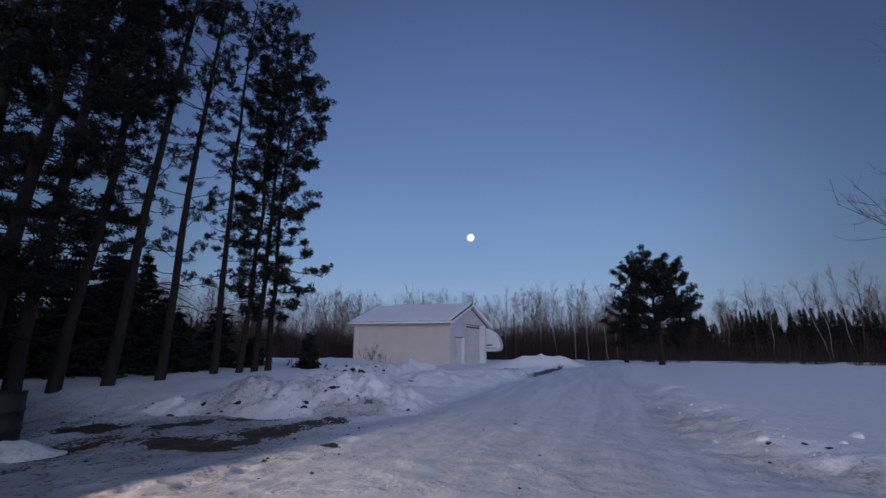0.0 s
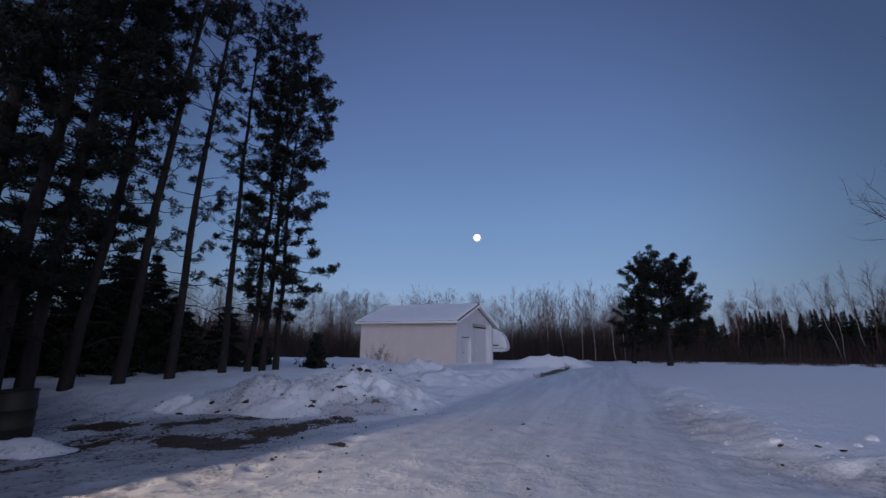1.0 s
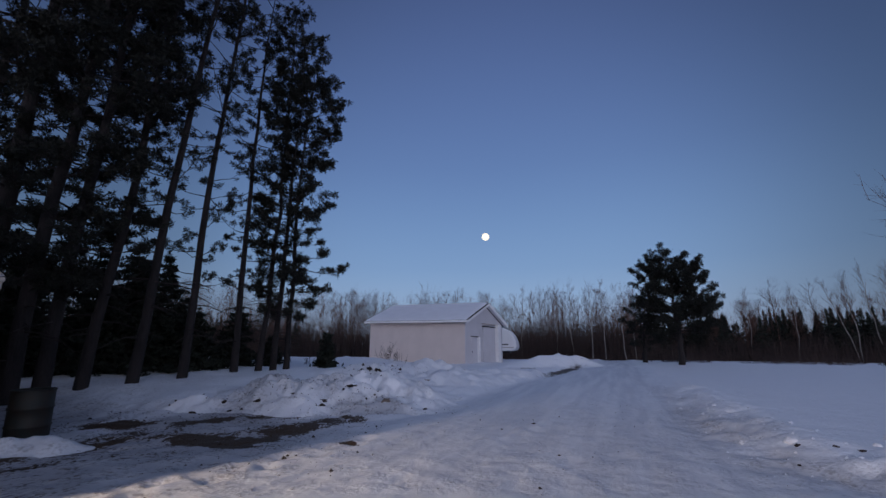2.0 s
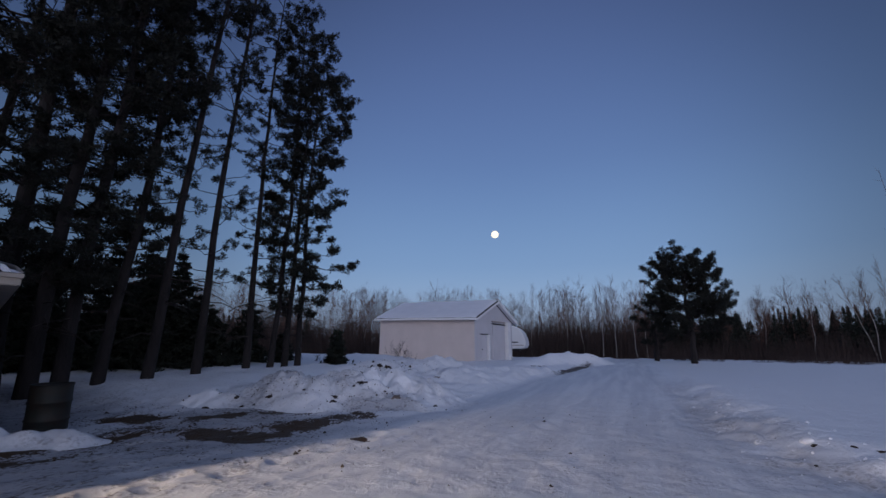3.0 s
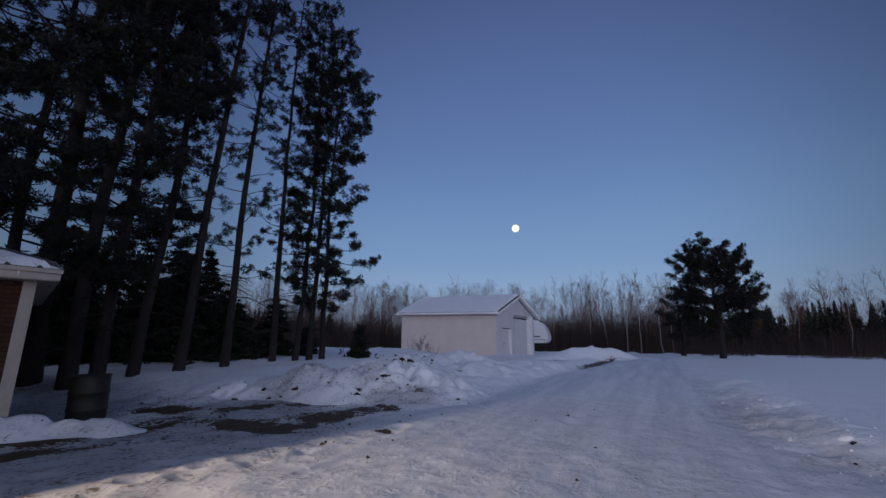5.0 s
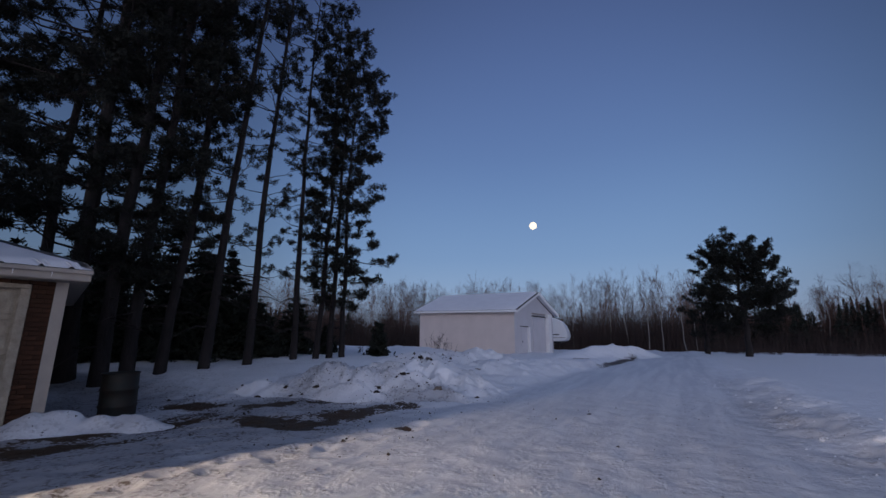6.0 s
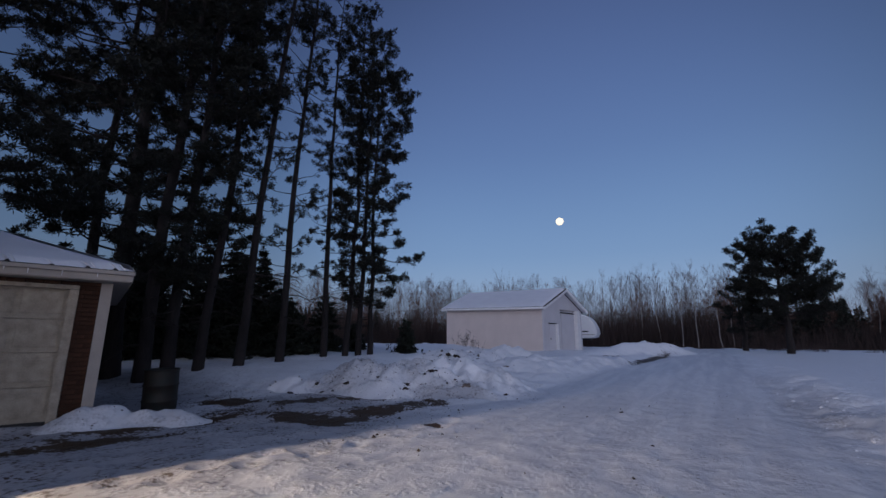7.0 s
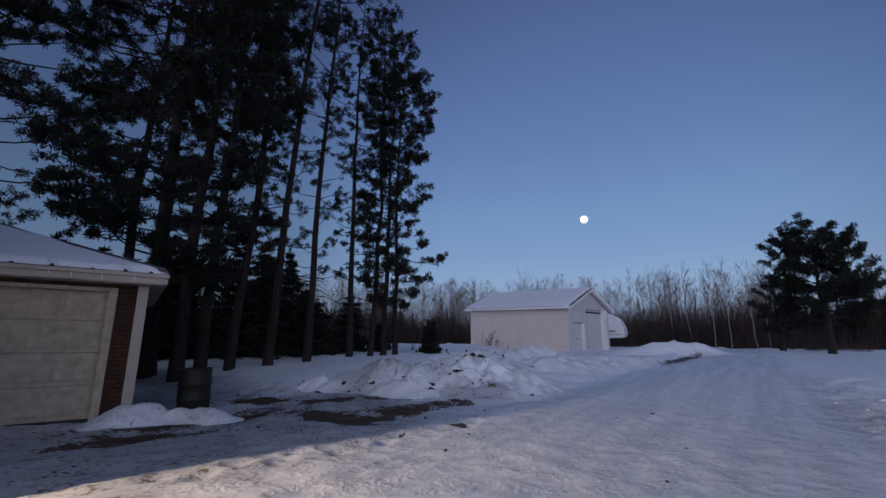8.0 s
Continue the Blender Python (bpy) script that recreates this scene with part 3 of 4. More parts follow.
# ---------------------------------------------------------------- steel drum
def build_drum():
    d = tagged(new("steel_drum"), "dark weathered steel drum standing in the snow", "drum")
    d.matrix_world = pose(-7.24, 7.46, -0.04, 2.0, -1.0, 20)
    R, H = 0.292, 0.88
    prof = [(R - 0.02, 0.0), (R + 0.006, 0.0), (R + 0.008, 0.02), (R, 0.03), (R, 0.27), (R + 0.014, 0.285), (R + 0.014, 0.305), (R, 0.32),
            (R, 0.56), (R + 0.014, 0.575), (R + 0.014, 0.595), (R, 0.61), (R, H - 0.03)]
    n = 40
    V = [(r * math.cos(2 * math.pi * i / n), r * math.sin(2 * math.pi * i / n), z) for r, z in prof for i in range(n)]
    F = [(j * n + i, j * n + (i + 1) % n, (j + 1) * n + (i + 1) % n, (j + 1) * n + i) for j in range(len(prof) - 1) for i in range(n)]
    mesh_object("shell", V, F + [tuple(range(n))[::-1]], M_DRUM, d, smooth=True)
    prof = [(R, H - 0.03), (R + 0.011, H - 0.022), (R + 0.011, H - 0.004), (R, H), (R - 0.012, H - 0.004), (R - 0.014, H - 0.025)]
    V = [(r * math.cos(2 * math.pi * i / n), r * math.sin(2 * math.pi * i / n), z) for r, z in prof for i in range(n)]
    F = [(j * n + i, j * n + (i + 1) % n, (j + 1) * n + (i + 1) % n, (j + 1) * n + i) for j in range(len(prof) - 1) for i in range(n)]
    mesh_object("rim", V, F + [tuple(range(5 * n, 6 * n))], M_DRUM, d, "rolled steel rim", smooth=True)


build_drum()


# ---------------------------------------------------------------- shed across the yard
SHED = (0.47, 30.0, 0.62)


def build_shed():
    s = tagged(new("shed"), "tan gabled shed with white trim and a snowy roof", "shed")
    s.matrix_world = pose(*SHED, 0, 0, -30)
    L, W, EV, RISE, TILT = 8.6, 6.0, 3.10, 1.30, 0.026
    up = lambda x, z: z - TILT * x
    prism("wall", [(-L, 0, -0.3), (0, 0, -0.3), (0, 0, EV), (-L, 0, up(-L, EV))], (0, 0.14, 0), M_SIDING, s, "tan lap siding")
    # horizontal laps of the long wall
    lap = 0.205
    for k in range(15):
        z0 = 0.0 + k * lap
        prism("siding_board", [(-L, -0.002, up(-L, z0)), (-L, -0.018, up(-L, z0)), (-L, -0.004, up(-L, z0 + lap - 0.004)), (-L, -0.002, up(-L, z0 + lap - 0.004))],
              (L, 0, -TILT * L), M_SIDING, s)
    gable = [(0, 0.14, -0.3), (0, W - 0.14, -0.3), (0, W - 0.14, EV), (0, W / 2, EV + RISE - 0.05), (0, 0.14, EV)]
    prism("wall", gable, (-0.14, 0, 0), M_GREYSIDE, s, "pale grey gable siding")
    for k in range(20):
        z0 = -0.02 + k * lap
        half = W / 2 if z0 + lap < EV else (W / 2) * max(0.0, (EV + RISE - 0.1 - z0 - lap) / RISE)
        if half > 0.1:
            y0, y1 = W / 2 - half, W / 2 + half
            prism("siding_board", [(0.002, y0, z0), (0.018, y0, z0), (0.004, y0, z0 + lap - 0.004), (0.002, y0, z0 + lap - 0.004)], (0, y1 - y0, 0), M_GREYSIDE, s)
    prism("wall", [(-L, W - 0.14, -0.3), (0, W - 0.14, -0.3), (0, W - 0.14, EV), (-L, W - 0.14, up(-L, EV))], (0, 0.14, 0), M_SIDING, s)
    end = [(-L, 0.14, -0.3), (-L, W - 0.14, -0.3), (-L, W - 0.14, up(-L, EV)), (-L, W / 2, up(-L, EV + RISE - 0.05)), (-L, 0.14, up(-L, EV))]
    prism("wall", end, (0.14, 0, 0), M_SIDING, s)
    box("corner_trim", (-0.05, 0.03, -0.03, 0.06, -0.3, EV - 0.02), M_GREYSIDE, s)
    # roof slabs
    for side in (0, 1):
        yE, yR = (-0.38, W / 2) if side == 0 else (W + 0.38, W / 2)
        zR = EV + RISE + 0.02
        zE = EV + RISE + 0.02 - (W / 2 + 0.38) * RISE / (W / 2)
        out = [(-L - 0.3, yE, up(-L - 0.3, zE)), (-L - 0.3, yR, up(-L - 0.3, zR)), (-L - 0.3, yR, up(-L - 0.3, zR) + 0.10), (-L - 0.3, yE, up(-L - 0.3, zE) + 0.10)]
        prism("roof", out, (L + 0.65, 0, -TILT * (L + 0.65)), M_SHINGLE, s, "dark shingle roof slope")
        # white barge board on the gable
        hi = 0.05 if side == 0 else 0.14
        b = [(0.352, yE, zE - 0.11), (0.352, yR, zR - 0.11), (0.352, yR, zR + hi), (0.352, yE, zE + hi)]
        prism("barge_board", b, (0.03, 0, 0), M_WHITE, s, "white barge board")
        so = [(0.02, yE, zE - 0.016), (0.02, yR, zR - 0.016), (0.02, yR, zR - 0.003), (0.02, yE, zE - 0.003)]
        prism("soffit", so, (0.33, 0, 0), M_WHITE, s, "white soffit board")
        if side == 0:
            b = [(-L - 0.3, yE - 0.003, up(-L - 0.3, zE - 0.05)), (0.38, yE - 0.003, zE - 0.06), (0.38, yE - 0.003, zE + 0.085), (-L - 0.3, yE - 0.003, up(-L - 0.3, zE + 0.085))]
            prism("eave_board", b, (0, -0.03, 0), M_WHITE, s, "white eave board")
        # snow lying on the slope, short of the gable edge
        n, m = 70, 12
        V, F = [], []
        for j in range(m + 1):
            for i in range(n + 1):
                v = j / m
                x0 = -L - 0.28
                x = x0 + (0.24 - x0) * i / n
                edge = 0.02 + 0.10 * max(0.0, float(vnoise(x, side * 5.0, 0.8, 3))) * (1 if x < -L + 2.2 or x > -2.6 else 0.15)
                a = max(v, edge / 3.4) if v < 0.5 else v
                wob = 0.04 * float(vnoise(a * 4, 1.0, 0.5, 7)) if i == n else 0.0
                y = yE + (yR - yE) * a
                th = 0.003 if j == 0 or i in (0, n) else 0.10 + 0.02 * float(fbm(x, y, 1.0, 3, 8))
                V.append((x + wob, y, up(x, zE + (zR - zE) * a + 0.10 + th)))
        for j in range(m):
            for i in range(n):
                a = j * (n + 1) + i
                F.append((a, a + 1, a + n + 2, a + n + 1))
        mesh_object("roof_snow", V, F, M_CAP, s, "even blanket of snow", smooth=True)
    # entry door
    door = box("entry_door", (0.016, 0.045, 0.78, 1.66, -0.1, 1.92), M_GREYSIDE, s, "pale flush entry door, closed")
    box("handle", (0.05, 0.09, 0.86, 0.90, 0.9, 1.0), M_DARK, door)
    box("door_trim", (0.012, 0.20, 1.68, 1.83, -0.1, 1.96), M_WHITE, s, "white door jamb")
    box("door_trim", (0.012, 0.06, 0.70, 1.83, 1.965, 2.02), M_DARK, s, "dark door head")
    # overhead door with dark head gap and white jamb leaf
    od = box("overhead_door", (0.016, 0.05, 2.55, 4.55, -0.1, 2.74), M_GREYSIDE, s, "pale overhead door, closed")
    for k in range(4):
        box("section", (0.052, 0.07, 2.56, 4.54, -0.08 + k * 0.70, 0.60 + k * 0.70), M_GREYSIDE, od)
    box("door_head", (0.012, 0.10, 2.45, 4.65, 2.76, 2.82), M_DARK, s, "dark gap over the door")
    box("door_head", (0.012, 0.12, 2.45, 4.65, 2.95, 3.00), M_TRIM, s)
    box("door_post", (0.012, 0.30, 4.68, 5.15, -0.3, 3.02), M_WHITE, s, "broad white door post")


build_shed()


# ---------------------------------------------------------------- camper trailer behind the shed
def build_trailer():
    t = tagged(new("camper_trailer"), "white camper trailer with a rounded raised nose, parked behind the shed", "trailer")
    t.matrix_world = pose(5.35, 39.6, 0.66, 0, 0, -14)
    prof = [(-8.0, 0.75), (-2.3, 0.75), (-2.15, 1.0), (-2.1, 1.02), (-0.55, 1.02), (-0.18, 1.12), (-0.02, 1.42), (-0.10, 1.90), (-0.32, 2.40), (-0.62, 2.75), (-1.1, 2.98), (-1.8, 3.06), (-8.0, 3.10)]
    body = prism("body", [(x, -1.2, z) for x, z in prof], (0, 2.4, 0), M_TRAILER, t, "white ribbed skin")
    bm = bmesh.new()
    bm.from_mesh(body.data)
    bmesh.ops.bevel(bm, geom=[e for e in bm.edges if abs(e.verts[0].co.y - e.verts[1].co.y) < 0.01], offset=0.09, segments=3, affect="EDGES", profile=0.5)
    bm.to_mesh(body.data)
    bm.free()
    box("window", (-1.45, -0.75, -1.215, -1.19, 1.52, 1.62), M_DARK, t, "narrow dark window")
    box("stripe", (-6.0, -0.25, -1.212, -1.198, 1.28, 1.34), M_TRIM, t)
    box("hitch_frame", (-1.9, -0.7, -0.5, 0.5, 0.86, 1.0), M_DARK, t, "dark hitch frame")
    for y in (-0.8, 0.8):
        box("landing_leg", (-2.5, -2.36, y - 0.06, y + 0.06, -0.1, 0.8), M_DARK, t)
    for x in (-6.2, -5.2):
        for y in (-1.05, 1.05):
            bm = bmesh.new()
            bmesh.ops.create_cone(bm, segments=24, radius1=0.36, radius2=0.36, depth=0.22, cap_ends=True, matrix=Matrix.Translation((x, y, 0.34)) @ pose(0, 0, 0, 90))
            wheel = part("wheel", bm, M_DARK, t)
            bm = bmesh.new()
            bmesh.ops.create_cone(bm, segments=16, radius1=0.2, radius2=0.2, depth=0.24, cap_ends=True, matrix=Matrix.Translation((x, y, 0.34)) @ pose(0, 0, 0, 90))
            part("rim", bm, M_WHITE, wheel)


build_trailer()


# ---------------------------------------------------------------- conifers
def tuft_cloud(points, size, rs, count=26, width=0.16, flat=0.55, lift=0.35, waist=0.55, even=0.3):
    """Sprays of needles round each point: slim blades that start at the twig and fan out."""
    P = np.asarray(points, float)
    k = len(P)
    d = rs.normal(size=(k, count, 3))
    d[..., 2] = d[..., 2] * flat + lift
    d /= np.linalg.norm(d, axis=2, keepdims=True)
    ln = size * rs.uniform(0.85 - even, 0.85 + even, (k, count, 1)) * rs.uniform(0.75, 1.25, (k, 1, 1))
    s = np.cross(d, rs.normal(size=(k, count, 3)))
    s /= np.linalg.norm(s, axis=2, keepdims=True) + 1e-9
    o = P[:, None] + rs.normal(size=(k, count, 3)) * size * 0.16
    tip = o + d * ln
    mid = o + d * ln * waist
    w = s * ln * width
    V = np.stack([o, mid + w, tip, mid - w], 2).reshape(-1, 3)
    F = np.arange(k * count * 4).reshape(-1, 4)
    return V, F


def pine(base, height, reach, start, seed, lean=(0.0, 0.0), girth=0.28, dense=1.0, dead=6, tuft=0.30, count=22, label="", group="tall pines beside the yard", whorl=0.55, fill=2.0, rise0=-0.10, rise1=0.75, shape=None):
    """A tall pine: a bare tapering trunk, whorled limbs that rise at the tips, and needle sprays."""
    rs = np.random.RandomState(seed)
    top = tagged(new("pine_tree"), label or "tall dark pine with a bare lower trunk, standing in snow", "tree", group)
    top.location = base
    n = 14
    hs = np.linspace(0, height, n)
    wob = np.cumsum(rs.normal(size=(n, 2)) * 0.05, 0)
    axis = np.stack([lean[0] * hs + wob[:, 0], lean[1] * hs + wob[:, 1], hs - 0.3 * (hs == 0)], 1)
    rad = girth * (1 - 0.93 * (hs / height) ** 0.9) + 0.18 * girth * np.exp(-hs / 0.35)
    V, F = tubes([(axis, rad)], 12)
    array_object("trunk", V, F, M_BARK, top, smooth=True)

    def at(h):
        return np.array([np.interp(h, hs, axis[:, k]) for k in range(3)])

    pts = []

    def limb(paths):
        V, F = tubes(paths, 4)
        array_object("limb", V, F, M_LIMB, top)

    # dead stubs under the crown
    for _ in range(dead):
        h = rs.uniform(0.35, 1.0) * start
        a, l = rs.uniform(0, 2 * np.pi), rs.uniform(0.6, 1.8)
        p0 = at(h)
        u = np.linspace(0, 1, 4)[:, None]
        line = p0 + u * l * np.array([np.cos(a), np.sin(a), 0.1]) + u ** 2 * [[0, 0, -0.35 * l]] + np.cumsum(rs.normal(size=(4, 3)) * 0.04, 0)
        limb([(line, [0.022, 0.016, 0.011, 0.005])])
    h = start
    while h < height - 0.3:
        f = (h - start) / (height - start)
        prof = shape(f) if shape else (0.62 + 0.38 * min(1, f / 0.35)) * (1 - max(0.0, f - 0.5) / 0.5) ** 0.7 + 0.06
        k = max(1, int(round(rs.uniform(2.2, 4.8) * dense)))
        turn = rs.uniform(0, 2 * np.pi)
        for b in range(k):
            a = turn + 2 * np.pi * b / k + rs.normal() * 0.35
            l = reach * prof * rs.uniform(0.5, 1.15)
            if l < 0.25:
                continue
            p0 = at(h + rs.uniform(-0.25, 0.25))
            out = np.array([np.cos(a), np.sin(a), 0])
            rise = rise0 + rise1 * f + rs.normal() * 0.14
            u = np.linspace(0, 1, 6)[:, None]
            line = p0 + u * l * out + [[0, 0, 1]] * (rise * l * u + 0.28 * l * (u ** 2 - 0.55 * u)) + np.cumsum(rs.normal(size=(6, 3)) * 0.035 * l ** 0.5, 0) * (u > 0)
            paths = [(line, np.linspace(0.012 + 0.008 * l, 0.005, 6))]
            forks = int(round(fill * (0.8 + l * 1.1) * rs.uniform(0.6, 1.4)))
            for q in range(forks):
                v = rs.uniform(0.30, 1.0) ** 0.75
                c = np.array([np.interp(v, u[:, 0], line[:, j]) for j in range(3)])
                sa = a + rs.choice([-1, 1]) * rs.uniform(0.4, 1.15)
                sl = (0.18 + 0.26 * l * (1.15 - v)) * rs.uniform(0.7, 1.3)
                e = c + sl * np.array([np.cos(sa), np.sin(sa), 0.30 + 0.2 * rs.normal()])
                paths.append((np.stack([c, (c + e) / 2 + rs.normal(size=3) * 0.03, e]), [0.010, 0.007, 0.004]))
                pts.append(e)
                for w in range(int(sl / 0.30)):
                    pts.append(c + (e - c) * rs.uniform(0.35, 1.0) + rs.normal(size=3) * 0.10)
            pts.append(line[-1])
            limb(paths)
        h += whorl * rs.uniform(0.7, 1.3) * (1.1 - 0.3 * f)
    pts.append(at(height))
    V, F = tuft_cloud(pts, tuft, rs, count, 0.095, 0.85, 0.28, 0.66, 0.10)
    crown = array_object("crown", V, F, M_NEEDLE, top)
    crown["kind"] = "stuff"
    return top


def on_ground(x, y, dz=0.0):
    return (x, y, float(ground_z(x, y)) + dz)


def outline(*stops):
    """How far the limbs reach, by height in the crown from 0 to 1."""
    return lambda f: float(np.interp(f, [a for a, _ in stops], [b for _, b in stops]))


TALL = "tall pine with a long bare trunk and open tufted crown"
EDGE = "dark pine with a dense tufted crown, ending the row"
LEVEL = "dark pine with long level limbs behind the garage"
OPEN = outline((0, 0.55), (0.3, 0.85), (0.6, 1.0), (0.85, 1.0), (1, 0.4))
DEEP = outline((0, 0.9), (0.5, 1.0), (0.85, 1.0), (1, 0.4))
ROUND = outline((0, 0.55), (0.25, 0.8), (0.5, 0.8), (0.75, 1.0), (0.9, 0.8), (1, 0.25))
LOBED = outline((0, 0.5), (0.12, 0.85), (0.24, 1.0), (0.38, 0.85), (0.5, 0.66), (0.62, 0.78), (0.74, 0.95), (0.85, 0.78), (0.93, 0.52), (1, 0.15))
pine(on_ground(-19.6, 8.8), 21, 5.0, 2.6, 10, (0.0, 0.0), 0.25, 0.85, 8, 0.21, 38, LEVEL, whorl=0.60, fill=2.8, rise0=-0.02, rise1=0.5)
pine(on_ground(-15.0, 11.9), 22, 4.2, 3.0, 9, (0.0, 0.0), 0.20, 0.75, 8, 0.20, 38, LEVEL, whorl=0.70, fill=2.5, rise0=-0.05, rise1=0.4)
pine(on_ground(-12.3, 10.7), 22, 4.4, 2.6, 11, (0.01, 0.0), 0.27, 0.9, 8, 0.20, 38, "massive dark pine with long level limbs behind the garage", whorl=0.50, fill=3.0, rise0=-0.10, rise1=0.35)
pine(on_ground(-10.85, 10.45), 22, 2.1, 2.8, 12, (0.01, 0.02), 0.20, 0.9, 8, 0.19, 38, "thick dark pine beside the garage and drum", whorl=0.44, fill=3.4, shape=DEEP)
pine(on_ground(-10.62, 11.0), 21, 1.8, 3.0, 20, (0.045, 0.0), 0.18, 0.75, 8, 0.18, 38, "thick dark pine beside the garage and drum", whorl=0.50, fill=2.8, shape=DEEP)
pine(on_ground(-10.2, 11.75), 21, 1.7, 3.4, 13, (0.045, 0.0), 0.155, 0.7, 10, 0.165, 36, TALL, whorl=0.56, fill=2.3, shape=OPEN)
pine(on_ground(-9.46, 12.5), 23, 1.8, 3.6, 14, (0.075, 0.0), 0.15, 0.65, 12, 0.135, 34, TALL, whorl=0.54, fill=2.0, shape=OPEN)
pine(on_ground(-8.9, 14.05), 20, 1.85, 3.2, 15, (0.035, 0.0), 0.14, 0.65, 12, 0.14, 34, TALL, whorl=0.54, fill=2.0, shape=OPEN)
pine(on_ground(-8.05, 15.7), 17.8, 1.55, 3.0, 16, (0.01, 0.0), 0.125, 0.7, 10, 0.16, 36, TALL, whorl=0.54, fill=2.1, shape=ROUND)
pine(on_ground(-7.45, 16.3), 16.0, 1.35, 2.8, 17, (0.0, 0.01), 0.115, 0.7, 8, 0.18, 36, TALL, whorl=0.54, fill=2.4, shape=ROUND)
pine(on_ground(-7.05, 16.5), 14.5, 1.5, 2.4, 18, (-0.005, 0.0), 0.12, 0.8, 8, 0.19, 36, EDGE, whorl=0.50, fill=2.9, shape=ROUND)
pine(on_ground(-6.65, 16.9), 13.0, 1.85, 1.9, 19, (0.0, 0.0), 0.115, 0.95, 6, 0.20, 36, EDGE, whorl=0.46, fill=2.9, shape=LOBED)


def spruce(base, height, reach, seed, label, category="tree", group="young spruces under the pines", rows=None):
    """A young spruce: drooping boughs down to the snow."""
    rs = np.random.RandomState(seed)
    top = tagged(new("spruce_tree"), label, category, group)
    top.location = base
    V, F = tubes([(np.array([[0, 0, -0.2], [0, 0, height * 0.5], [0, 0, height]]), [0.02 + 0.014 * height, 0.01 + 0.008 * height, 0.006])], 7)
    array_object("trunk", V, F, M_LIMB, top)
    paths, pts = [], []
    h = 0.12 * height * 0.6
    while h < height * 0.98:
        f = h / height
        l = reach * (1 - f) ** 0.85 + 0.05
        for b in range(max(5, int(9 * (1 - f) + 4))):
            a = rs.uniform(0, 2 * np.pi)
            ll = l * rs.uniform(0.7, 1.15)
            u = np.linspace(0, 1, 4)[:, None]
            line = np.array([0, 0, h]) + u * ll * np.array([np.cos(a), np.sin(a), 0]) + [[0, 0, 1]] * (-0.35 * ll * u + 0.18 * ll * u ** 2)
            paths.append((line, [0.012, 0.009, 0.006, 0.003]))
            for v in np.arange(0.25, 1.01, 0.16 / max(ll, 0.2)):
                c = np.array([np.interp(v, u[:, 0], line[:, j]) for j in range(3)])
                pts.append(c + rs.normal(size=3) * 0.07 * ll)
                pts.append(c + np.array([-np.sin(a), np.cos(a), -0.2]) * rs.normal() * 0.28 * ll * (1.1 - v))
        h += 0.19 + 0.02 * height
    V, F = tubes(paths, 3)
    array_object("bough_frame", V, F, M_LIMB, top)["kind"] = "stuff"
    V, F = tuft_cloud(pts, 0.20, rs, 14, 0.18, 0.5, -0.05)
    c = array_object("crown", V, F, M_SPRUCE, top)
    c["kind"] = "stuff"
    return top


spruce(on_ground(-15.2, 14.0), 4.2, 1.6, 31, "dark young spruce in the shade of the pines")
spruce(on_ground(-13.2, 15.2), 4.6, 1.9, 32, "dark young spruce in the shade of the pines")
spruce(on_ground(-11.3, 16.0), 4.4, 1.8, 33, "dark young spruce in the shade of the pines")
spruce(on_ground(-17.5, 16.5), 5.2, 2.1, 38, "dark young spruce in the shade of the pines")
spruce(on_ground(-15.0, 19.0), 5.4, 2.1, 39, "dark young spruce in the shade of the pines")
spruce(on_ground(-20.0, 14.5), 5.0, 2.0, 40, "dark young spruce in the shade of the pines")
spruce(on_ground(-10.1, 16.6), 2.3, 1.2, 46, "dark young spruce in the shade of the pines")
spruce(on_ground(-11.6, 17.9), 3.0, 1.5, 47, "dark young spruce in the shade of the pines")
spruce(on_ground(-13.3, 17.4), 4.6, 1.8, 48, "dark young spruce in the shade of the pines")
spruce(on_ground(-9.6, 18.6), 2.6, 1.1, 45, "dark young spruce in the shade of the pines")
spruce(on_ground(-8.6, 19.8), 1.2, 0.7, 36, "low spruce bush poking from the snow")
spruce(on_ground(-5.75, 19.0, -0.05), 1.55, 0.62, 37, "small dark fir standing alone in the snow")


LONE = outline((0, 0.75), (0.12, 1.0), (0.3, 0.98), (0.55, 0.86), (0.75, 0.68), (0.9, 0.45), (1, 0.2))
pine(on_ground(15.2, 30.7), 7.1, 2.9, 2.0, 44, (-0.02, 0.0), 0.20, 2.1, 4, 0.25, 38, "broad bushy pine standing alone beside the drive", "pines beside the drive", whorl=0.34, fill=2.3, rise0=0.05, rise1=0.55, shape=LONE)
pine(on_ground(14.2, 34.3), 4.4, 1.3, 1.2, 42, (0.0, 0.0), 0.18, 1.0, 3, 0.26, 22, "small pine with a short thick trunk beside the drive", "pines beside the drive", whorl=0.4, fill=2.5)


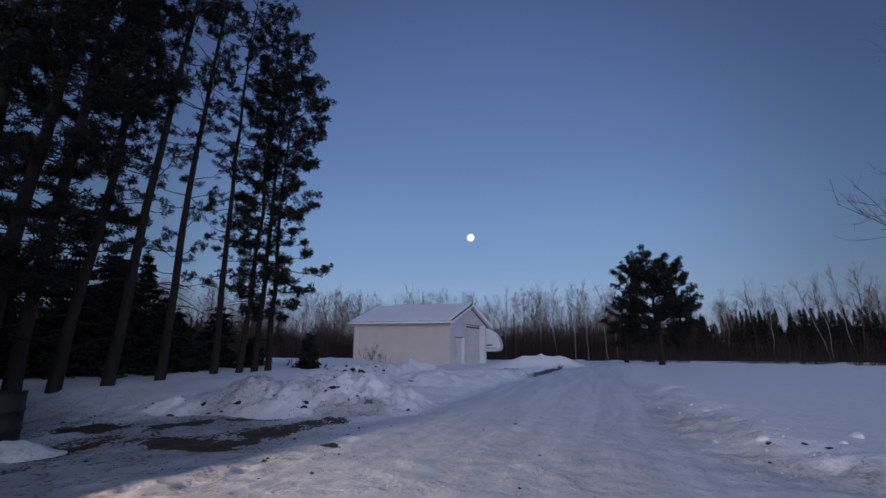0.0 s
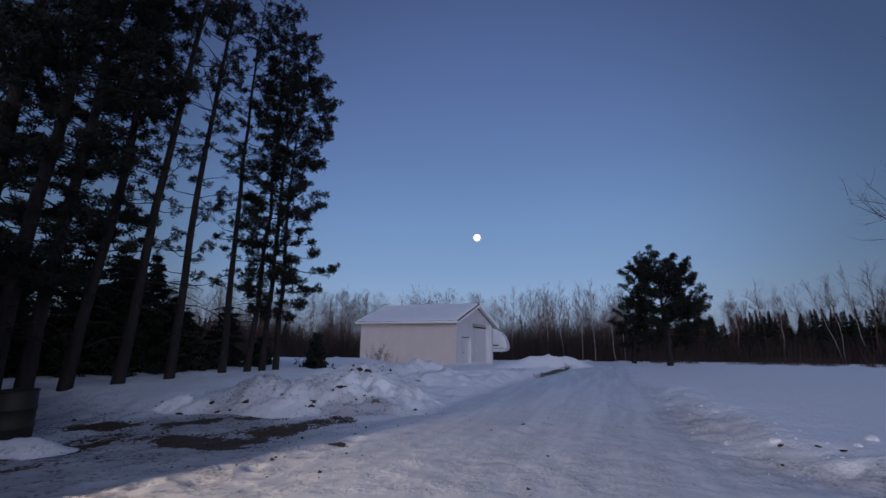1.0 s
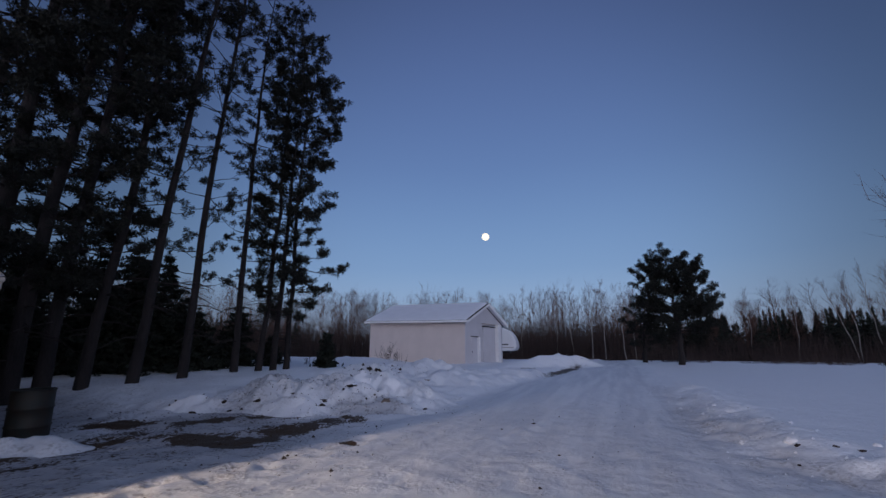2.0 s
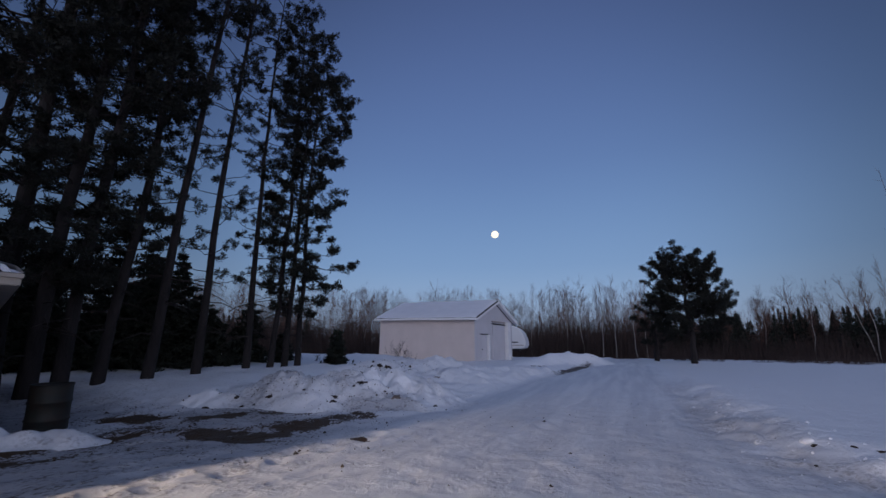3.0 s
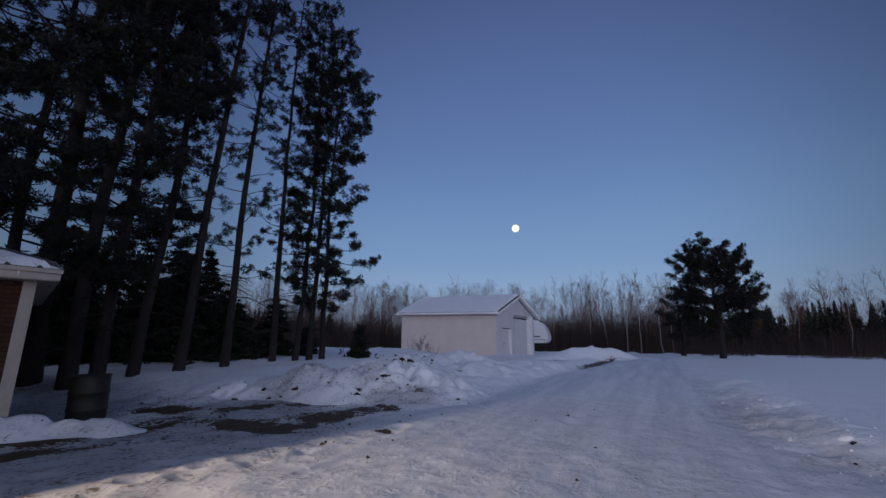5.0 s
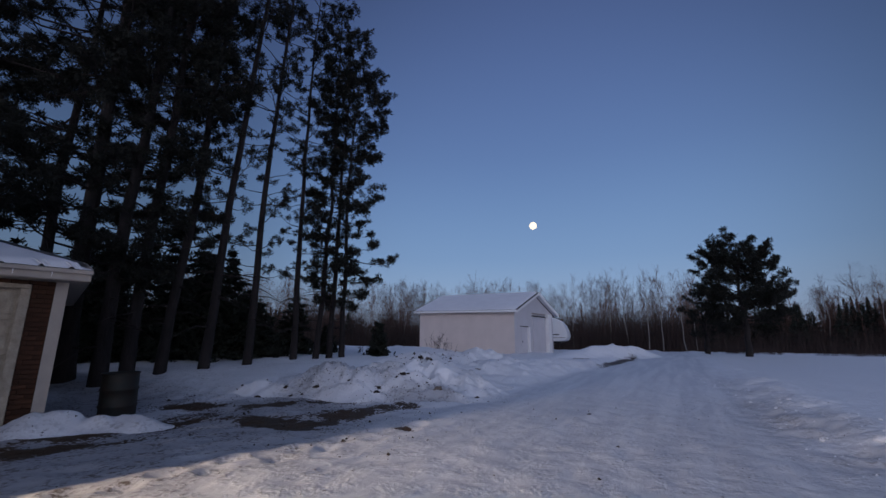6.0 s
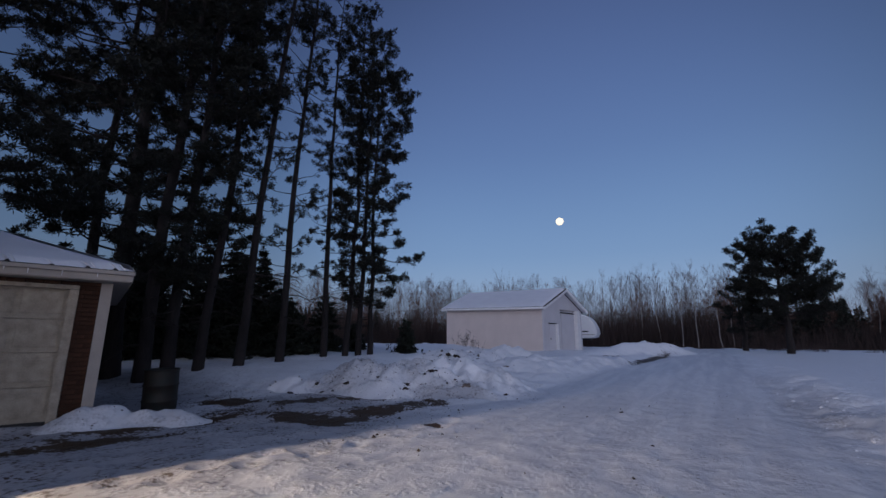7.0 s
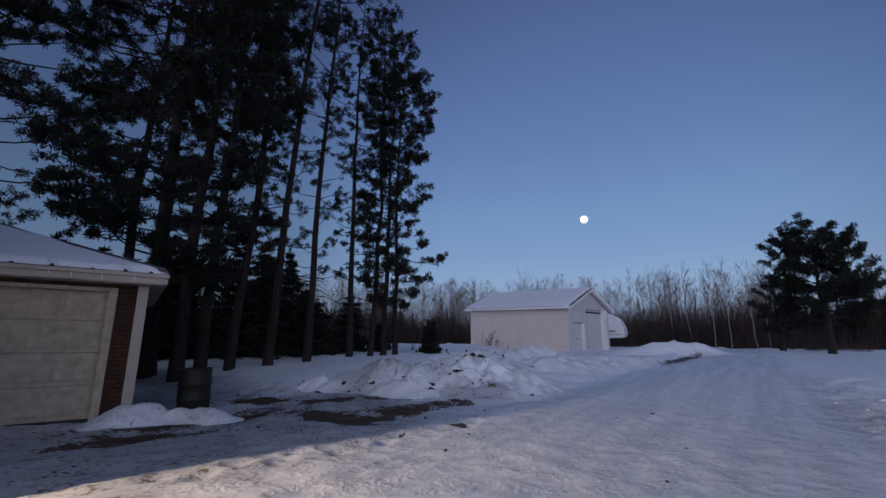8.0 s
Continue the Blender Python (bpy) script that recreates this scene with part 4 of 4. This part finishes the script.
# ---------------------------------------------------------------- bare trees and far woods
def bare_paths(height, rs, spread=0.28, girth=0.07, levels=2, first=0.35, kids=16, up=0.8):
    """Branch lines of a leafless tree from its foot at the origin."""
    n = 8
    hs = np.linspace(0, height, n)
    ax = np.stack([np.cumsum(rs.normal(size=n)) * 0.012 * height, np.cumsum(rs.normal(size=n)) * 0.012 * height, hs], 1)
    ax[:, :2] -= ax[0, :2]
    ax[0, 2] = -0.3
    trunk = (ax, girth * (1 - 0.9 * hs / height))
    twigs = []

    def grow(p, d, l, r, lev):
        m = 4
        u = np.linspace(0, 1, m)[:, None]
        bend = rs.normal(size=3) * 0.16 * l
        line = p + u * l * d + u ** 2 * (bend + np.array([0, 0, 0.18 * l]))
        twigs.append((line, np.linspace(r, r * 0.3, m)))
        if lev > 0:
            for _ in range(rs.randint(3, 6)):
                v = rs.uniform(0.3, 1.0)
                c = np.array([np.interp(v, u[:, 0], line[:, j]) for j in range(3)])
                dd = d + rs.normal(size=3) * 0.5
                dd[2] += 0.25
                grow(c, dd / np.linalg.norm(dd), l * rs.uniform(0.35, 0.6), r * 0.5, lev - 1)

    for _ in range(kids):
        f = first + (1 - first) * rs.rand() ** 0.9
        p = np.array([np.interp(f * height, hs, ax[:, j]) for j in range(3)])
        a = rs.uniform(0, 2 * np.pi)
        d = np.array([np.cos(a), np.sin(a), up + 0.6 * rs.rand()])
        grow(p, d / np.linalg.norm(d), height * spread * (1.15 - 0.75 * f) * rs.uniform(0.6, 1.2), girth * 0.30 * (1.15 - f) + 0.005, levels)
    return trunk, twigs


def bare_tree(name, base, height, seed, bark, label, group="", lean=(0, 0), girth=0.08, **kw):
    rs = np.random.RandomState(seed)
    trunk, twigs = bare_paths(height, rs, girth=girth, **kw)
    top = tagged(new(name), label, "tree", group)
    sh = lambda pts: np.asarray(pts) + np.asarray(pts)[:, 2:3] * np.array([[lean[0], lean[1], 0.0]])
    top.location = base
    V, F = tubes([(sh(trunk[0]), trunk[1])], 8)
    array_object("trunk", V, F, bark, top, smooth=True)
    V, F = tubes([(sh(p), r) for p, r in twigs], 3)
    array_object("twig_crown", V, F, M_TWIG, top)["kind"] = "stuff"
    return top


def polar(az, dist):
    a = radians(az)
    return dist * math.sin(a), dist * math.cos(a)


# single pale birches that stand out before the woods: azimuth, distance, height, lean
BIRCHES = [(41.3, 52, 7.2, -0.26), (41.5, 52, 7.6, -0.04), (43.2, 54, 8.6, -0.05), (36.9, 54, 7.4, 0.04), (16.7, 50, 8.0, 0.0), (18.2, 50, 8.2, -0.02), (20.6, 49, 7.6, 0.02),
           (14.5, 52, 8.6, 0.0), (12.6, 53, 8.4, 0.02), (21.6, 51, 6.8, -0.05), (8.2, 53, 8.4, 0.0), (-13.5, 54, 7.4, 0.0), (-10.6, 56, 8.0, 0.0), (33.0, 55, 7.2, 0.05)]
for i, (az, dist, hgt, ln) in enumerate(BIRCHES):
    x, y = polar(az, dist)
    bare_tree("birch_tree", on_ground(x, y), hgt, 200 + i, M_BIRCH, "pale leafless birch at the edge of the woods", "birches at the edge of the woods", (ln, 0), 0.046, kids=30, first=0.40, spread=0.17, up=1.3)

# tree at the field's edge whose branches reach in from the side
bare_tree("maple_tree", on_ground(19.3, 12.2), 11.0, 77, M_LIMB, "leafless broad tree with drooping twigs at the field edge", "", (0, 0), 0.2, kids=30, first=0.2, spread=0.40, up=0.1, levels=3)
# broad bare trees above the dark conifers
for az, dist, hgt, sd in ((35.8, 56, 7.4, 64), (38.6, 58, 7.2, 65), (41.6, 57, 7.4, 66), (43.9, 54, 7.7, 67), (45.6, 56, 7.0, 68)):
    x, y = polar(az, dist)
    bare_tree("maple_tree", on_ground(x, y), hgt, sd, M_TWIG, "broad leafless tree standing above the dark spruces", "bare trees above the spruces", (0, 0), 0.065, kids=32, first=0.38, spread=0.30, up=1.0)
# roadside pair above the shed roof
for az, dist, hgt, sd in ((-4.4, 58, 8.6, 61), (-3.0, 58, 8.4, 62), (-0.3, 60, 9.2, 63)):
    x, y = polar(az, dist)
    bare_tree("maple_tree", on_ground(x, y), hgt, sd, M_TWIG, "leafless tree rising behind the shed roof", "bare trees behind the shed", (0, 0), 0.12, kids=18, first=0.5, spread=0.3)


def far_woods():
    """Bare poplar and brush in a broad belt, and dark conifers towards one side."""
    rs = np.random.RandomState(9)
    stems, crowns = [], []
    for _ in range(480):
        az = rs.uniform(-78, 58)
        dist = rs.uniform(54, 78)
        x, y = polar(az, dist)
        if az > 24 and rs.rand() < 0.55:
            continue
        tall = 1.0 if az < 24 else 0.74
        h = rs.uniform(5.5, 9.2) * tall * dist / 60
        trunk, twigs = bare_paths(h, rs, girth=rs.uniform(0.03, 0.06), kids=17, levels=1, first=0.32, spread=0.16, up=1.5)
        off = np.array([x, y, float(ground_z(x, y))])
        crowns.append((x, y, off[2], h))
        stems.append((trunk[0] + off, trunk[1]))
        stems += [(p[::3] + off, np.maximum(r[::3], 0.007)) if len(p) > 3 and r[0] < 0.008 else (p + off, np.maximum(r, 0.007)) for p, r in twigs]
    V, F = tubes(stems, 3)
    tagged(array_object("bare_woods", V, F, M_TWIG), "dense belt of leafless grey-brown poplars", "woods", kind="stuff")
    def slivers(P, D, L, W):
        """Thin upright blades of wood: foot, way, length, width."""
        k = len(P)
        side = np.stack([np.cos(t := rs.uniform(0, np.pi, k)), np.sin(t), np.zeros(k)], 1) * W[:, None]
        bend = rs.normal(size=(k, 3)) * L[:, None] * 0.06
        V = np.stack([P - side, P + side, P + D * L[:, None] * 0.55 + bend + side * 0.6, P + D * L[:, None] * 0.55 + bend - side * 0.6, P + D * L[:, None]], 1).reshape(-1, 3)
        o = np.arange(k)[:, None] * 5
        return V, np.concatenate([o + [[0, 1, 2]], o + [[0, 2, 3]], o + [[3, 2, 4]]])

    def way(k, tilt):
        d = np.stack([rs.normal(size=k) * tilt, rs.normal(size=k) * tilt, np.ones(k)], 1)
        return d / np.linalg.norm(d, axis=1, keepdims=True)

    k = 120000
    az, dist = np.radians(rs.uniform(-80, 60, k)), 51 + 30 * rs.rand(k) ** 1.2
    P = np.stack([dist * np.sin(az), dist * np.cos(az), np.full(k, 0.6)], 1)
    H = (0.9 + 4.6 * rs.rand(k) ** 1.2 + 1.0 * vnoise(az * 60, az * 0, 2.0, 5)) * dist / 58 * np.where(az > 0.42, 0.62, 1.0)
    V, F = slivers(P, way(k, 0.15), np.maximum(H, 0.4), rs.uniform(0.010, 0.026, k))
    tagged(array_object("undergrowth", V, F, M_BRUSH), "thick brown leafless brush under the trees", "undergrowth", kind="stuff")
    k = 190000
    C = np.array(crowns)[rs.randint(0, len(crowns), k)]
    f = 0.30 + 0.74 * rs.rand(k)
    wide = C[:, 3] * 0.16 * np.sqrt(np.clip(1.08 - f, 0, 1)) + 0.05
    P = np.stack([C[:, 0] + rs.normal(size=k) * wide, C[:, 1] + rs.normal(size=k) * wide, C[:, 2] + f * C[:, 3] - 0.4], 1)
    V, F = slivers(P, way(k, 0.5), rs.uniform(0.25, 0.9, k), rs.uniform(0.005, 0.011, k))
    tagged(array_object("twig_haze", V, F, M_TWIG), "fine grey-brown twigs of the leafless woods", "woods", kind="stuff")
    # low brush along the far side of the field
    k = 5000
    az, dist = np.radians(rs.uniform(23, 56, k)), rs.uniform(40.5, 46, k)
    keep = vnoise(np.degrees(az), dist * 0.4, 0.9, 3) > -0.15
    P = np.stack([dist * np.sin(az), dist * np.cos(az), np.full(k, 0.7)], 1)[keep]
    k = len(P)
    V, F = slivers(P, way(k, 0.35), rs.uniform(0.2, 0.85, k), rs.uniform(0.006, 0.016, k))
    tagged(array_object("field_brush", V, F, M_BRUSH), "low dry brush along the far edge of the field", "undergrowth", kind="stuff")
    pts, tips, tr = [], [], []
    for _ in range(330):
        az = rs.uniform(21, 60) if rs.rand() < 0.72 else rs.uniform(-80, -20)
        dist = rs.uniform(54, 72)
        x, y = polar(az, dist)
        h = rs.uniform(4.0, 5.8) * dist / 64
        z0 = 0.7
        tr.append((np.array([[x, y, z0 - 0.2], [x, y, z0 + h + 0.25]]), [0.12, 0.02]))
        hh = 0.4
        while hh < h:
            f = hh / h
            l = 1.5 * (1 - f)
            k = int(5 + 10 * (1 - f))
            a = rs.uniform(0, 2 * np.pi, k)
            rr = l * rs.uniform(0.35, 1.0, k)
            (pts if f < 0.68 else tips).append(np.stack([x + rr * np.cos(a), y + rr * np.sin(a), z0 + hh - 0.25 * rr + rs.normal(size=k) * 0.06], 1))
            hh += 0.24 if f < 0.68 else 0.13
    V, F = tuft_cloud(np.concatenate(pts), 0.34, rs, 7, 0.24, 0.4, 0.0)
    tagged(array_object("conifer_belt", V, F, M_SPRUCE), "dark jagged belt of distant spruces", "woods", kind="stuff")
    V, F = tuft_cloud(np.concatenate(tips), 0.15, rs, 7, 0.26, 0.6, 0.0)
    tagged(array_object("conifer_tips", V, F, M_SPRUCE), "pointed tops of the distant spruces", "woods", kind="stuff")
    V, F = tubes(tr, 4)
    tagged(array_object("conifer_stems", V, F, M_LIMB), "dark stems of distant spruces", "woods", kind="stuff")


far_woods()


# ---------------------------------------------------------------- stones, clods and weeds
def stone(x, y, dz, size, seed, material, label, category, banks=()):
    rs = random.Random(seed)
    bm = bmesh.new()
    bmesh.ops.create_icosphere(bm, subdivisions=3, radius=1.0)
    for v in bm.verts:
        v.co *= 1 + 0.7 * noise.noise(v.co * 1.3 + Vector((seed, 0, 0))) + 0.35 * noise.noise(v.co * 3.5 + Vector((0, seed, 0)))
    z = float(ground_z(x, y)) + max([0.0] + [float(b(np.array(x), np.array(y))) for b in banks])
    ob = part("stone" if category == "stone" else "soil_clod", bm, material, smooth=category == "stone")
    ob.matrix_world = pose(x, y, z + dz, rs.uniform(-15, 15), rs.uniform(-15, 15), rs.uniform(0, 360)) @ Matrix.Diagonal((size, size * 0.65, size * 0.45, 1))
    return tagged(ob, label, category, "stones and clods on the snow banks")


BANKS = (front_bank, rear_bank, far_bank, garage_bank)
CLOD, ROCK = "dark frozen clod of soil on the snow bank", "tan field stone half sunk in the snow bank"
for i, (x, y, size) in enumerate([(-2.79, 10.9, 0.10), (-2.74, 11.05, 0.13), (-3.21, 10.49, 0.11), (-3.15, 10.28, 0.09), (-3.39, 16.77, 0.16), (-3.04, 16.6, 0.13), (-3.71, 16.9, 0.14), (-2.54, 10.92, 0.05),
                                  (-3.2, 16.2, 0.10), (-2.5, 16.3, 0.12), (-5.5, 10.4, 0.08), (-4.64, 10.26, 0.09), (-5.96, 9.93, 0.10), (-5.2, 10.1, 0.07), (-2.1, 11.0, 0.05), (-2.2, 16.5, 0.10), (-3.9, 10.5, 0.06)]):
    stone(x, y, -0.01, size * 0.9, 300 + i, M_SOIL, CLOD, "clod", BANKS)
for i, (x, y, size) in enumerate([(5.20, 6.25, 0.05), (5.02, 6.42, 0.04), (4.72, 6.70, 0.04), (4.35, 6.2, 0.035)]):
    stone(x, y, 0.0, size, 350 + i, M_SOIL, "dark clod of soil on the ploughed verge", "clod")
for i, (x, y, size) in enumerate([(-1.76, 14.8, 0.27), (-1.74, 10.75, 0.13), (-1.1, 15.2, 0.12)]):
    stone(x, y, -0.02, size, 330 + i, M_STONE, ROCK, "stone", BANKS)


def snow_chunk(x, y, size, seed):
    bm = bmesh.new()
    bmesh.ops.create_icosphere(bm, subdivisions=3, radius=1.0)
    for v in bm.verts:
        v.co *= 1 + 0.30 * noise.noise(v.co * 1.5 + Vector((seed, 0, 0))) + 0.14 * noise.noise(v.co * 5 + Vector((0, seed, 0)))
    ob = part("snow_chunk", bm, M_CAP, smooth=True)
    ob.matrix_world = pose(x, y, float(ground_z(x, y)) + size * 0.2, 10, -8, seed * 47) @ Matrix.Diagonal((size, size * 0.75, size * 0.6, 1))
    tagged(ob, "broken chunk of ploughed snow on the verge", "snow chunk", "snow chunks along the verge")


rs_chunk = random.Random(3)
for i in range(9):
    y = rs_chunk.uniform(5.8, 13)
    x = float(np.interp(y, EDGE_Y, EDGE_X)) + rs_chunk.gauss(0.4, 0.35)
    snow_chunk(x, y, rs_chunk.uniform(0.02, 0.045), 400 + i)
for x, y, s in ((4.75, 6.85, 0.085), (6.05, 6.75, 0.09), (5.5, 6.35, 0.05)):
    snow_chunk(x, y, s, 460 + int(y * 10))


def weed(x, y, height, stems, seed, label):
    rs = np.random.RandomState(seed)
    paths = []
    for _ in range(stems):
        a, l = rs.uniform(0, 2 * np.pi), height * rs.uniform(0.5, 1.1)
        d = np.array([np.cos(a) * 0.35, np.sin(a) * 0.35, 1.0])
        p = np.array([rs.normal() * 0.2, rs.normal() * 0.12, -0.2])
        q = p + d * l
        paths.append((np.stack([p, (p + q) / 2 + rs.normal(size=3) * 0.05, q]), [0.012, 0.009, 0.004]))
        for _ in range(5):
            c = p + (q - p) * rs.uniform(0.4, 1.0)
            e = c + rs.normal(size=3) * 0.13 * height + [0, 0, 0.12 * height]
            paths.append((np.stack([c, (c + e) / 2, e]), [0.007, 0.006, 0.004]))
    V, F = tubes(paths, 3)
    ob = array_object("dry_weed", V, F, M_BRUSH)
    z = float(ground_z(x, y)) + max(0.0, *[float(b(np.array(x), np.array(y))) for b in BANKS])
    ob.location = (x, y, z)
    tagged(ob, label, "weed", "dry weeds in the snow")


for i, (x, y, h, n) in enumerate([(-5.0, 30.6, 1.2, 9), (-4.5, 30.4, 1.0, 7), (-5.4, 31.0, 0.9, 6), (-4.0, 30.1, 0.7, 5), (-9.2, 20.5, 0.6, 8), (-6.9, 20.2, 0.5, 7)]):
    weed(x, y, h, n, 500 + i, "clump of dry brown weed stems above the snow")


def crumbs(name, count, seed, spread, size, material, label):
    """Small loose bits strewn on snow, too many to count."""
    rs = np.random.RandomState(seed)
    X, Y = spread(rs, count)
    Z = ground_z(X, Y) + np.maximum(0, np.max([b(X, Y) for b in BANKS], 0))
    base = np.array([[1, 0, 0], [-0.6, 0.8, 0], [-0.5, -0.9, 0], [0.1, 0.1, 0.8], [0, 0, -0.5]])
    tri = np.array([[0, 1, 3], [1, 2, 3], [2, 0, 3], [1, 0, 4], [2, 1, 4], [0, 2, 4]])
    s = size * rs.lognormal(0, 0.55, count)
    a = rs.uniform(0, 2 * np.pi, count)
    P = base[None] * s[:, None, None] * rs.uniform(0.6, 1.4, (count, 5, 3))
    R = np.stack([P[..., 0] * np.cos(a)[:, None] - P[..., 1] * np.sin(a)[:, None], P[..., 0] * np.sin(a)[:, None] + P[..., 1] * np.cos(a)[:, None], P[..., 2]], -1)
    V = (R + np.stack([X, Y, Z], 1)[:, None]).reshape(-1, 3)
    F = (tri[None] + (np.arange(count) * 5)[:, None, None]).reshape(-1, 3)
    tagged(array_object(name, V, F, material), label, "debris", kind="stuff")


crumbs("soil_crumbs", 420, 71, lambda rs, n: (rs.normal(-3.6, 1.3, n), rs.normal(10.8, 0.5, n)), 0.012, M_SOIL, "frozen soil crumbs strewn over the low snow bank")
crumbs("soil_crumbs", 130, 72, lambda rs, n: (rs.normal(-2.9, 0.9, n), rs.normal(16.8, 0.5, n)), 0.026, M_SOIL, "frozen soil crumbs strewn over the tall snow bank")
crumbs("soil_crumbs", 900, 73, lambda rs, n: (rs.uniform(-8.5, -1.5, n), rs.uniform(5.5, 10.2, n)), 0.0085, M_SOIL, "soil crumbs and bark bits strewn over the trodden yard")
crumbs("gravel_bits", 160, 74, lambda rs, n: (rs.uniform(-4.5, 5.5, n), rs.uniform(3.2, 12, n)), 0.010, M_SOIL, "stray gravel bits on the packed snow of the drive")
crumbs("snow_crumbs", 350, 76, lambda rs, n: ((lambda y: (np.interp(y, EDGE_Y, EDGE_X) + rs.normal(0.2, 0.5, n), y))(rs.uniform(5.2, 17, n))), 0.008, M_CAP, "small crumbs of ploughed snow on the verge")
